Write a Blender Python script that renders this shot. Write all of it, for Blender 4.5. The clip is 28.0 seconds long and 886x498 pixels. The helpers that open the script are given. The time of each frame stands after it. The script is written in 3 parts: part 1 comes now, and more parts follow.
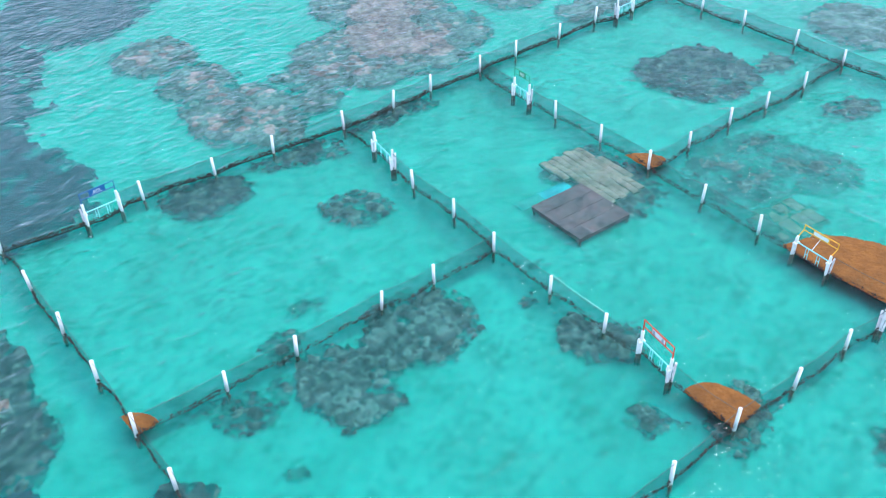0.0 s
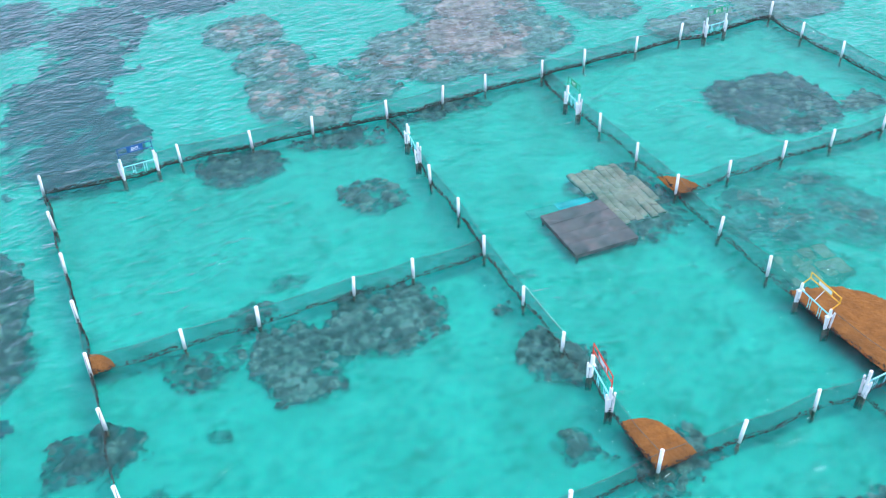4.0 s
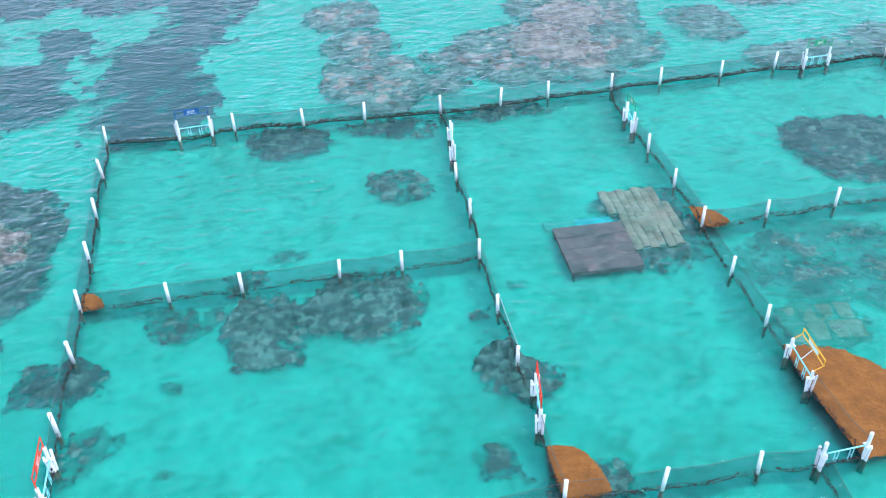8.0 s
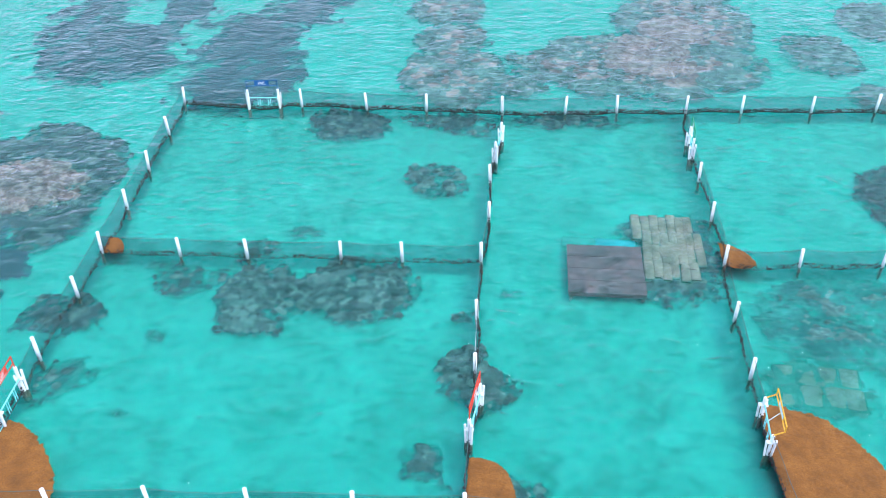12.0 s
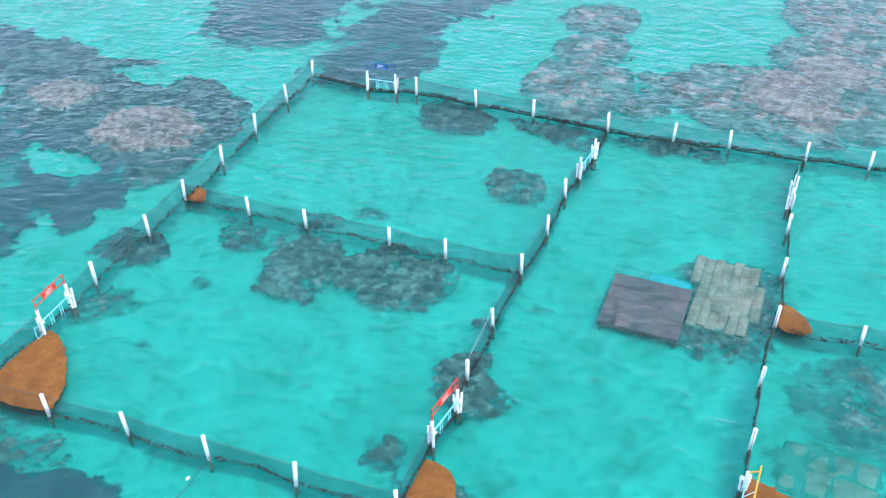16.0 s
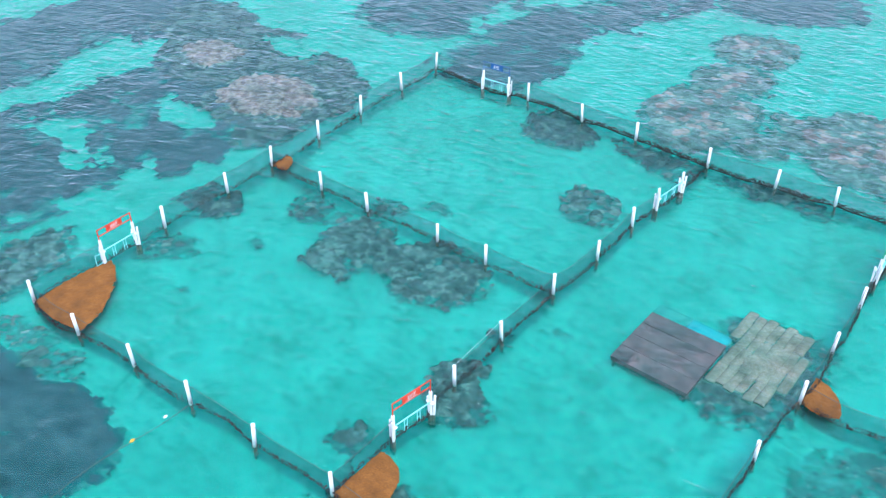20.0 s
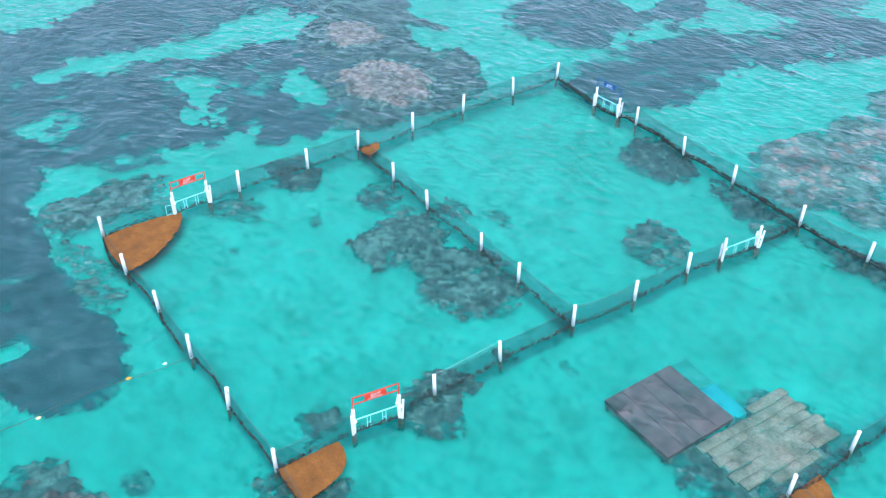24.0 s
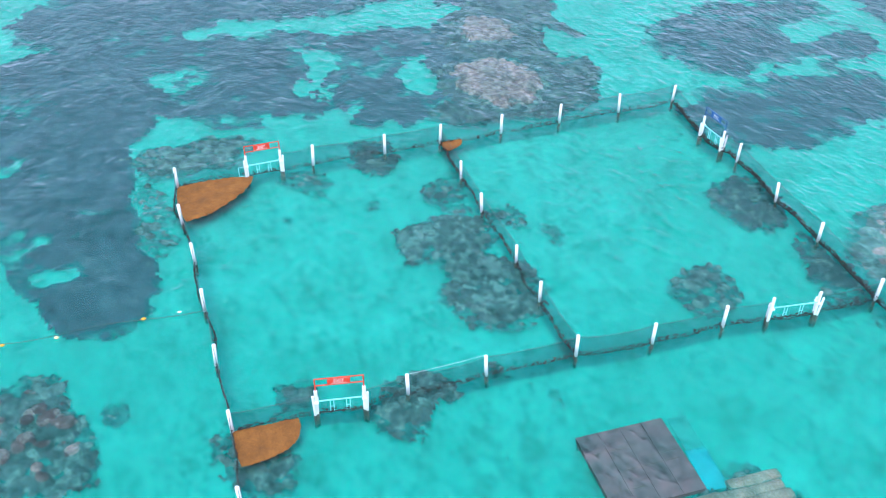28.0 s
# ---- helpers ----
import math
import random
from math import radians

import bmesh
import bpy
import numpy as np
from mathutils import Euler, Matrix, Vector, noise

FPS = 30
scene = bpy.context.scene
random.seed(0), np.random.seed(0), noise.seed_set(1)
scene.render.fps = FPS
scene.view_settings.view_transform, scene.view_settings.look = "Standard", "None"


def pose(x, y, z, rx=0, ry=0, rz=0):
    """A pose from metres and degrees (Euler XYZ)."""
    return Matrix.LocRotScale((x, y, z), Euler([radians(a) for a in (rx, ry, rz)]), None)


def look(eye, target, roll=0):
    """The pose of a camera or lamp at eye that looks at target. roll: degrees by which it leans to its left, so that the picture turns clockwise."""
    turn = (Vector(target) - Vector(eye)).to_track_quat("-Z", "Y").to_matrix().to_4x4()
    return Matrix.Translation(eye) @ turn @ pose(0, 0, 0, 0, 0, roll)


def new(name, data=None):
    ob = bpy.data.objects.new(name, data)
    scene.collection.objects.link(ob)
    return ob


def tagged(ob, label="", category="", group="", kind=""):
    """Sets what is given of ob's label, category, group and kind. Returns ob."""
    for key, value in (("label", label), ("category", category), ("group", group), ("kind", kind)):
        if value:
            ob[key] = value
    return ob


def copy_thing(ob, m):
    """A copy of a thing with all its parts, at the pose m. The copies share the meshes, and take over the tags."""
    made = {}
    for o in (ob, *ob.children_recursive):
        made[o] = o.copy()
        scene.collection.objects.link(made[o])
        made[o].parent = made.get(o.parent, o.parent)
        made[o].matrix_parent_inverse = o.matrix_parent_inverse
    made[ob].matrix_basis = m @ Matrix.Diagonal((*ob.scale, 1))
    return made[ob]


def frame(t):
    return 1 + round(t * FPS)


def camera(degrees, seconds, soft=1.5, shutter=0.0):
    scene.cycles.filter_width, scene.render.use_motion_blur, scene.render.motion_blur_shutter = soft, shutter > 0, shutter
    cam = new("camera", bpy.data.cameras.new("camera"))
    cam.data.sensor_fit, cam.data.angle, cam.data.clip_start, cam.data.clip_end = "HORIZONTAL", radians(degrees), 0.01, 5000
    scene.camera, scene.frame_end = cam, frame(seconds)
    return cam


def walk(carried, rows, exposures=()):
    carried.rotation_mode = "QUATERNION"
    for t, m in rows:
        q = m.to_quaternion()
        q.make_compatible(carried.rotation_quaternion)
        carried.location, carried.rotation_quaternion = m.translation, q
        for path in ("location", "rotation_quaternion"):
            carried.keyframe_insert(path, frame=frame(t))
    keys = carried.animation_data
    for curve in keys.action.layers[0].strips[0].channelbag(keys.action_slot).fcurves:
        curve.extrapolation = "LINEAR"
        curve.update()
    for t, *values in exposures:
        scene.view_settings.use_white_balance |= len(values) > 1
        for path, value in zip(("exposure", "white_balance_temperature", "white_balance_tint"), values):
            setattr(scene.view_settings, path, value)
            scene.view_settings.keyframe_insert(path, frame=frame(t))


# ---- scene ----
cam = camera(52.3, 28.0, soft=1.0)
PATH = [
    (0, (-16.642, -21.207, 20.883), (-7.773, -8.085, 8.670), -1.21),
    (1, (-15.240, -22.113, 20.847), (-7.123, -8.515, 8.632), -1.06),
    (2, (-13.785, -23.039, 20.763), (-6.490, -8.936, 8.602), -1.30),
    (3, (-12.300, -23.818, 20.698), (-5.863, -9.277, 8.568), -1.47),
    (4, (-10.765, -24.466, 20.627), (-5.198, -9.556, 8.514), -1.56),
    (5, (-9.186, -25.023, 20.544), (-4.508, -9.787, 8.461), -1.58),
    (6, (-7.573, -25.500, 20.466), (-3.827, -9.983, 8.418), -1.58),
    (7, (-5.954, -25.895, 20.404), (-3.173, -10.156, 8.382), -1.54),
    (8, (-4.345, -26.184, 20.361), (-2.526, -10.289, 8.359), -1.44),
    (9, (-2.756, -26.314, 20.316), (-1.867, -10.336, 8.319), -1.35),
    (10, (-1.167, -26.332, 20.300), (-1.213, -10.333, 8.298), -1.22),
    (11, (0.436, -26.297, 20.282), (-0.597, -10.326, 8.287), -1.07),
    (12, (2.043, -26.191, 20.231), (-0.047, -10.307, 8.259), -0.99),
    (13, (3.635, -25.954, 20.187), (0.423, -10.246, 8.232), -0.98),
    (14, (5.183, -25.575, 20.186), (0.811, -10.148, 8.233), -0.96),
    (15, (6.656, -25.091, 20.222), (1.128, -10.040, 8.268), -0.82),
    (16, (8.034, -24.534, 20.268), (1.407, -9.931, 8.316), -0.52),
    (17, (9.379, -23.894, 20.261), (1.711, -9.794, 8.328), -0.21),
    (18, (10.750, -23.127, 20.201), (2.064, -9.604, 8.297), -0.08),
    (19, (12.081, -22.205, 20.208), (2.424, -9.355, 8.308), -0.05),
    (20, (13.321, -21.171, 20.304), (2.755, -9.080, 8.381), 0.04),
    (21, (14.463, -20.022, 20.371), (3.017, -8.778, 8.431), 0.16),
    (22, (15.503, -18.774, 20.422), (3.246, -8.439, 8.466), 0.26),
    (23, (16.428, -17.466, 20.507), (3.479, -8.048, 8.523), 0.44),
    (24, (17.255, -16.048, 20.629), (3.704, -7.585, 8.598), 0.49),
    (25, (17.976, -14.525, 20.725), (3.889, -7.076, 8.640), 0.44),
    (26, (18.565, -13.004, 20.735), (4.006, -6.596, 8.611), 0.52),
    (27, (19.071, -11.469, 20.717), (4.097, -6.147, 8.574), 0.62),
    (28, (19.546, -9.867, 20.741), (4.215, -5.705, 8.590), 0.60),
]
walk(cam, [(t, look(eye, target, roll)) for t, eye, target, roll in PATH], [(0.0, 1.09, 6650, 10), (12.0, 1.09, 6650, 10), (24.0, 1.10, 6470, 10), (28.0, 1.10, 6440, 10)])

# ---- sky and sun: bright overcast ----
world = bpy.data.worlds.new("overcast_sky")
scene.world = world
world.use_nodes = True
wn, wl = world.node_tree.nodes, world.node_tree.links
sky = wn.new("ShaderNodeTexSky")
sky.sky_type, sky.sun_disc = "NISHITA", False
sky.sun_elevation, sky.sun_rotation = radians(58), radians(120)
sky.air_density, sky.dust_density, sky.ozone_density = 1.0, 3.0, 1.0
cloud = wn.new("ShaderNodeMix")
cloud.data_type = "RGBA"
cloud.inputs[0].default_value = 0.75
cloud.inputs[7].default_value = (5.0, 6.25, 9.25, 1)      # an even cloud deck before the blue
wl.new(sky.outputs[0], cloud.inputs[6])
wl.new(cloud.outputs[2], wn["Background"].inputs[0])
wn["Background"].inputs[1].default_value = 0.12
sun = new("sun", bpy.data.lights.new("sun", "SUN"))
sun.data.energy, sun.data.angle, sun.data.color = 1.0, radians(20), (1.0, 0.97, 0.93)
sun.matrix_world = look((14, -8, 26), (0, 0, 0))

SEABED = -0.55          # how deep the sand lies
HAZE = -0.44            # top of the milky water over the sand
rng = random.Random(4)

# ---- materials ----
def material(name, rough=0.6, metal=0.0):
    m = bpy.data.materials.new(name)
    m.use_nodes = True
    b = m.node_tree.nodes["Principled BSDF"]
    b.inputs["Roughness"].default_value, b.inputs["Metallic"].default_value = rough, metal
    return m, m.node_tree.nodes, m.node_tree.links, b


def noise_node(nodes, links, scale, detail=4.0, rough=0.55, stretch=None, turn=0.0, warp=0.0):
    tex = nodes.new("ShaderNodeTexNoise")
    tex.inputs["Scale"].default_value, tex.inputs["Detail"].default_value = scale, detail
    tex.inputs["Roughness"].default_value, tex.inputs["Distortion"].default_value = rough, warp
    geo = nodes.new("ShaderNodeNewGeometry")
    if stretch:
        turned = nodes.new("ShaderNodeMapping")
        turned.vector_type = "TEXTURE"
        turned.inputs["Scale"].default_value, turned.inputs["Rotation"].default_value[2] = stretch, radians(turn)
        links.new(geo.outputs["Position"], turned.inputs[0])
        links.new(turned.outputs[0], tex.inputs["Vector"])
    else:
        links.new(geo.outputs["Position"], tex.inputs["Vector"])
    return tex.outputs["Fac"]


def ramp(nodes, links, fac, stops):
    r = nodes.new("ShaderNodeValToRGB")
    e = r.color_ramp.elements
    while len(e) < len(stops):
        e.new(0.5)
    for i, (p, c) in enumerate(stops):
        e[i].position, e[i].color = p, (*c, 1)
    links.new(fac, r.inputs[0])
    return r.outputs[0]


def mixed(nodes, links, a, b, fac, blend="MIX"):
    m = nodes.new("ShaderNodeMix")
    m.data_type, m.blend_type = "RGBA", blend
    for socket, v in ((0, fac), (6, a), (7, b)):
        if isinstance(v, (int, float)):
            m.inputs[socket].default_value = v
        elif isinstance(v, tuple):
            m.inputs[socket].default_value = (*v, 1)
        else:
            links.new(v, m.inputs[socket])
    return m.outputs[2]


def bumped(nodes, links, b, fac, strength, dist):
    n = nodes.new("ShaderNodeBump")
    n.inputs["Strength"].default_value, n.inputs["Distance"].default_value = strength, dist
    links.new(fac, n.inputs["Height"])
    links.new(n.outputs[0], b.inputs["Normal"])
    return n


def mottled(name, stops, scale, rough=0.7, fine=8.0, bump=0.3, dist=0.02, fine_amount=0.35, metal=0.0):
    """Colour that runs through stops at one scale, with finer grain over it and relief."""
    m, n, l, b = material(name, rough, metal)
    big = ramp(n, l, noise_node(n, l, scale, 5.0, 0.6), stops)
    small = noise_node(n, l, scale * fine, 5.0, 0.65)
    grain = ramp(n, l, small, [(0.3, (0.45, 0.45, 0.45)), (0.7, (1.3, 1.3, 1.3))])
    l.new(mixed(n, l, big, grain, fine_amount, "MULTIPLY"), b.inputs["Base Color"])
    bumped(n, l, b, small, bump, dist)
    return m


def plain(name, colour, rough=0.5, metal=0.0, worn=(0.8, 1.05), scale=3.0):
    m, n, l, b = material(name, rough, metal)
    w = noise_node(n, l, scale, 5.0, 0.65)
    shade = ramp(n, l, w, [(0.3, tuple(c * worn[0] for c in colour)), (0.6, tuple(min(1, c * worn[1]) for c in colour))])
    l.new(shade, b.inputs["Base Color"])
    bumped(n, l, b, w, 0.1, 0.005)
    return m


def water_material():
    """Clear tinted water that mirrors the sky; ripple light and dark are put into its tint."""
    m = bpy.data.materials.new("sea_water")
    m.use_nodes = True
    n, l = m.node_tree.nodes, m.node_tree.links
    n.remove(n["Principled BSDF"])
    ripples = noise_node(n, l, 1.0, 2.0, 0.5, (0.31, 0.24, 1.0), 8, 0.6)
    chop = noise_node(n, l, 1.0, 2.0, 0.5, (0.78, 0.50, 1.0), 12, 0.8)
    swell = noise_node(n, l, 1.0, 2.0, 0.5, (1.8, 1.4, 1.0), -12, 0.5)
    gust = noise_node(n, l, 0.09, 3.0, 0.6)

    def weighed(sources):
        total = None
        for out, share in sources:
            node = n.new("ShaderNodeMath")
            node.operation = "MULTIPLY_ADD"
            node.inputs[1].default_value = share
            l.new(out, node.inputs[0])
            if total is None:
                node.inputs[2].default_value = -sum(w for _, w in sources) / 2
            else:
                l.new(total, node.inputs[2])
            total = node.outputs[0]
        return total

    def ranged(source, lo, hi, low, high):
        node = n.new("ShaderNodeMapRange")
        for i, v in enumerate((lo, hi, low, high)):
            node.inputs[i + 1].default_value = v
        l.new(source, node.inputs[0])
        return node.outputs[0]

    wave = n.new("ShaderNodeBump")
    wave.inputs["Distance"].default_value = 0.21
    l.new(ranged(gust, 0.35, 0.65, 0.55, 1.0), wave.inputs["Strength"])
    l.new(weighed([(ripples, 0.38), (chop, 1.0), (swell, 1.0)]), wave.inputs["Height"])
    gloss = n.new("ShaderNodeBsdfGlossy")
    gloss.inputs["Roughness"].default_value = 0.08
    clear = n.new("ShaderNodeBsdfTransparent")
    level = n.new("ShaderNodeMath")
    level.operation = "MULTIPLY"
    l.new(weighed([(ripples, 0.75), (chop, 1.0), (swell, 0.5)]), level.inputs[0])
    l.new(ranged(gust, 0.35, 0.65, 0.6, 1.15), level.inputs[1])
    # ripple light and dark painted into the tint; depth means wave height here
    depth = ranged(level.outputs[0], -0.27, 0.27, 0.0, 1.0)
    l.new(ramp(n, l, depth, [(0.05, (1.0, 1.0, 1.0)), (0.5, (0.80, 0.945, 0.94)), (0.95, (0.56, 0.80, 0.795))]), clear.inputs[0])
    fresnel = n.new("ShaderNodeFresnel")
    fresnel.inputs[0].default_value = 1.33
    l.new(wave.outputs[0], fresnel.inputs["Normal"])
    l.new(wave.outputs[0], gloss.inputs["Normal"])
    mix = n.new("ShaderNodeMixShader")
    l.new(fresnel.outputs[0], mix.inputs[0])
    l.new(clear.outputs[0], mix.inputs[1])
    l.new(gloss.outputs[0], mix.inputs[2])
    l.new(mix.outputs[0], n["Material Output"].inputs[0])
    return m


def haze_material(name, low, high, veil):
    """Water with a little milk in it: tints what lies below and scatters some light back."""
    m = bpy.data.materials.new(name)
    m.use_nodes = True
    n, l = m.node_tree.nodes, m.node_tree.links
    n.remove(n["Principled BSDF"])
    clear = n.new("ShaderNodeBsdfTransparent")
    drift = noise_node(n, l, 0.16, 4.0, 0.6)
    l.new(ramp(n, l, drift, [(0.35, low), (0.65, high)]), clear.inputs[0])
    milk = n.new("ShaderNodeBsdfDiffuse")
    milk.inputs[0].default_value = (0.03, 0.76, 0.73, 1)
    mix = n.new("ShaderNodeMixShader")
    mix.inputs[0].default_value = veil
    l.new(clear.outputs[0], mix.inputs[1])
    l.new(milk.outputs[0], mix.inputs[2])
    l.new(mix.outputs[0], n["Material Output"].inputs[0])
    return m


def coral_material(name, stops, scale, fine, pale=0.0, grit=0.7):
    """Coral heads, blended to sand colour where they lie low, paler towards the top."""
    m, n, l, b = material(name, 0.9)
    head = n.new("ShaderNodeAttribute")
    head.attribute_name = "head_tone"
    blend = n.new("ShaderNodeMath")
    blend.operation = "MULTIPLY_ADD"
    blend.inputs[1].default_value = 0.34
    l.new(head.outputs["Fac"], blend.inputs[0])
    l.new(noise_node(n, l, scale, 5.0, 0.65), blend.inputs[2])
    big = ramp(n, l, blend.outputs[0], stops)
    small = noise_node(n, l, scale * fine, 5.0, 0.7)
    body = mixed(n, l, big, ramp(n, l, small, [(0.3, (0.4, 0.4, 0.42)), (0.7, (1.4, 1.4, 1.35))]), grit, "MULTIPLY")
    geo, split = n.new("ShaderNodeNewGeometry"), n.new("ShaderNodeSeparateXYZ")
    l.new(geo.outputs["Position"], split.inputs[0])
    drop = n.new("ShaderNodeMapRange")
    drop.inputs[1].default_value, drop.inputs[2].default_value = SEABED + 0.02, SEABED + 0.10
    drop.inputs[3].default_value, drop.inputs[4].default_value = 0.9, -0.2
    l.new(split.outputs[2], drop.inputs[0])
    sand_mix = n.new("ShaderNodeMath")
    sand_mix.operation, sand_mix.use_clamp = "MULTIPLY_ADD", True
    sand_mix.inputs[1].default_value = 0.6
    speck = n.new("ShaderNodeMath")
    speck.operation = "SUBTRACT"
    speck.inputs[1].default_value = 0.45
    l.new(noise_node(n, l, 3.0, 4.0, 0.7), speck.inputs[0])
    l.new(speck.outputs[0], sand_mix.inputs[0])
    l.new(drop.outputs[0], sand_mix.inputs[2])
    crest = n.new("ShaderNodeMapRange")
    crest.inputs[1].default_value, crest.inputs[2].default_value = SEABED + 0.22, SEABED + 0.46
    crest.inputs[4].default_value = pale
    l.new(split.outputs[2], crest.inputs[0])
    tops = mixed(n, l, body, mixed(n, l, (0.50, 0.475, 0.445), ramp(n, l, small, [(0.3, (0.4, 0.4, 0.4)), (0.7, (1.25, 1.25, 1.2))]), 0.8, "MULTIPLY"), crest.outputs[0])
    l.new(mixed(n, l, tops, (0.70, 0.67, 0.58), sand_mix.outputs[0]), b.inputs["Base Color"])
    bumped(n, l, b, small, 1.15 * grit, 0.05)
    return m


def net_material(name, least, most):
    m, n, l, b = material(name, 0.8)
    b.inputs["Base Color"].default_value = (0.012, 0.05, 0.045, 1)
    clear = n.new("ShaderNodeBsdfTransparent")
    mix = n.new("ShaderNodeMixShader")
    cover = n.new("ShaderNodeMapRange")
    cover.inputs[3].default_value, cover.inputs[4].default_value = least, most
    l.new(noise_node(n, l, 2.2, 5.0, 0.6), cover.inputs[0])
    l.new(cover.outputs[0], mix.inputs[0])
    l.new(clear.outputs[0], mix.inputs[1])
    l.new(b.outputs[0], mix.inputs[2])
    l.new(mix.outputs[0], n["Material Output"].inputs[0])
    return m


SAND = mottled("pale_coral_sand", [(0.3, (0.66, 0.63, 0.55)), (0.7, (0.82, 0.80, 0.73))], 0.35, 0.9, 12, 0.3, 0.02, 0.2)
WATER, NET, SKIRT = water_material(), net_material("green_netting", 0.08, 0.19), net_material("thin_netting", 0.04, 0.10)
HAZY = haze_material("milky_water", (0.20, 0.955, 0.92), (0.30, 0.985, 0.95), 0.11)
MID = haze_material("clear_water", (0.61, 0.94, 0.915), (0.69, 0.965, 0.945), 0.10)
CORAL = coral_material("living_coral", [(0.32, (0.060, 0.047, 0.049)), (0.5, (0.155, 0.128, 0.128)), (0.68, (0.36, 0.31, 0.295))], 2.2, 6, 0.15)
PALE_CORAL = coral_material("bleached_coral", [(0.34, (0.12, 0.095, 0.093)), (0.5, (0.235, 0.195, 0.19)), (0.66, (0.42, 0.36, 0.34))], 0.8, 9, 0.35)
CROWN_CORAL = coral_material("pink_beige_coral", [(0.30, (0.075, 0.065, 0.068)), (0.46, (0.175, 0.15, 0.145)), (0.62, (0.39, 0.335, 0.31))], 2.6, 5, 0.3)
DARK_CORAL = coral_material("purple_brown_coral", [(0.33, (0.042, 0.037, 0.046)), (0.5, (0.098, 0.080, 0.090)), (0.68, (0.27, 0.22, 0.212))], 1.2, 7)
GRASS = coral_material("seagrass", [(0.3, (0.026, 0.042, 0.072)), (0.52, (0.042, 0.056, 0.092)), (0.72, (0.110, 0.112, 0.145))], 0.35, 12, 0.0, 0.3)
WEED = mottled("sargassum_weed", [(0.3, (0.17, 0.064, 0.010)), (0.5, (0.24, 0.089, 0.013)), (0.68, (0.31, 0.122, 0.021))], 1.6, 0.9, 16, 0.7, 0.03, 0.6)
PVC = plain("white_pvc", (0.86, 0.87, 0.88), 0.35, 0.0, (0.86, 1.02), 5)
PILE = mottled("fouled_pile", [(0.3, (0.12, 0.115, 0.10)), (0.7, (0.27, 0.25, 0.21))], 6, 0.9, 5, 0.8, 0.02, 0.5)
MUSSEL = mottled("mussel_fouling", [(0.4, (0.008, 0.007, 0.008)), (0.62, (0.024, 0.018, 0.015)), (0.72, (0.20, 0.11, 0.06))], 3.5, 0.6, 6, 0.4, 0.01, 0.4)
ROPE = plain("weathered_rope", (0.07, 0.10, 0.10), 0.85)
WHITE_ROPE = plain("white_rope", (0.75, 0.8, 0.8), 0.8)
AQUA = plain("aqua_pipe", (0.22, 0.72, 0.76), 0.4)
RED, BLUE = plain("red_paint", (0.74, 0.042, 0.012), 0.6), plain("blue_paint", (0.006, 0.10, 0.30), 0.45)
YELLOW, GREEN = plain("yellow_paint", (0.85, 0.42, 0.03), 0.45), plain("green_paint", (0.01, 0.33, 0.17), 0.45)
PRINT, INK = plain("white_print", (0.85, 0.86, 0.86), 0.5), plain("dark_print", (0.06, 0.10, 0.16), 0.5)
SLATE = mottled("grey_matting", [(0.3, (0.135, 0.125, 0.13)), (0.5, (0.165, 0.152, 0.155)), (0.75, (0.22, 0.205, 0.205))], 1.3, 0.9, 9, 0.4, 0.008, 0.45)
SACK = mottled("geotextile_sack", [(0.3, (0.225, 0.24, 0.19)), (0.5, (0.315, 0.33, 0.265)), (0.75, (0.42, 0.43, 0.35))], 1.6, 0.9, 8, 0.5, 0.02, 0.5)
TARP, VEIL = plain("blue_tarpaulin", (0.20, 0.66, 0.84), 0.6), plain("grey_green_netting", (0.36, 0.50, 0.46), 0.8)
AMBER, CREAM = plain("amber_plastic", (0.90, 0.42, 0.04), 0.4), plain("cream_plastic", (0.85, 0.60, 0.34), 0.4)


# ---- mesh helpers ----
def part(name, bm, mat, parent=None, label=""):
    me = bpy.data.meshes.new(name)
    bm.to_mesh(me)
    bm.free()
    me.materials.append(mat)
    ob = new(name, me)
    ob.parent = parent
    return tagged(ob, label)


def tube(bm, a, b, r, r2=None, seg=10, caps=True):
    a, b = Vector(a), Vector(b)
    d = b - a
    m = Matrix.Translation((a + b) / 2) @ d.to_track_quat("Z", "Y").to_matrix().to_4x4()
    bmesh.ops.create_cone(bm, cap_ends=caps, segments=seg, radius1=r, radius2=r if r2 is None else r2, depth=d.length, matrix=m)


def swept(bm, points, r, seg=6):
    """One continuous round rope through the points."""
    rings, points = [], [Vector(p) for p in points]
    for i, p in enumerate(points):
        d = (points[min(i + 1, len(points) - 1)] - points[max(i - 1, 0)]).normalized()
        side = d.cross(Vector((0, 0, 1))).normalized()
        up = side.cross(d)
        rings.append([bm.verts.new(p + (side * math.cos(math.tau * k / seg) + up * math.sin(math.tau * k / seg)) * r) for k in range(seg)])
    for a, b in zip(rings, rings[1:]):
        for k in range(seg):
            bm.faces.new((a[k], a[(k + 1) % seg], b[(k + 1) % seg], b[k]))
    bm.faces.new(rings[0])
    bm.faces.new(rings[-1][::-1])


def box(bm, lo, hi, bevel=0.0):
    c = [(p + q) / 2 for p, q in zip(lo, hi)]
    s = [q - p for p, q in zip(lo, hi)]
    g = bmesh.ops.create_cube(bm, size=1, matrix=Matrix.Translation(c) @ Matrix.Diagonal((*s, 1)))
    if bevel:
        e = list({e for v in g["verts"] for e in v.link_edges})
        bmesh.ops.bevel(bm, geom=e, offset=bevel, segments=2, affect="EDGES")


def smooth(ob):
    ob.data.polygons.foreach_set("use_smooth", [True] * len(ob.data.polygons))
    return ob


def lattice(seed):
    return np.random.RandomState(seed).rand(64, 64)


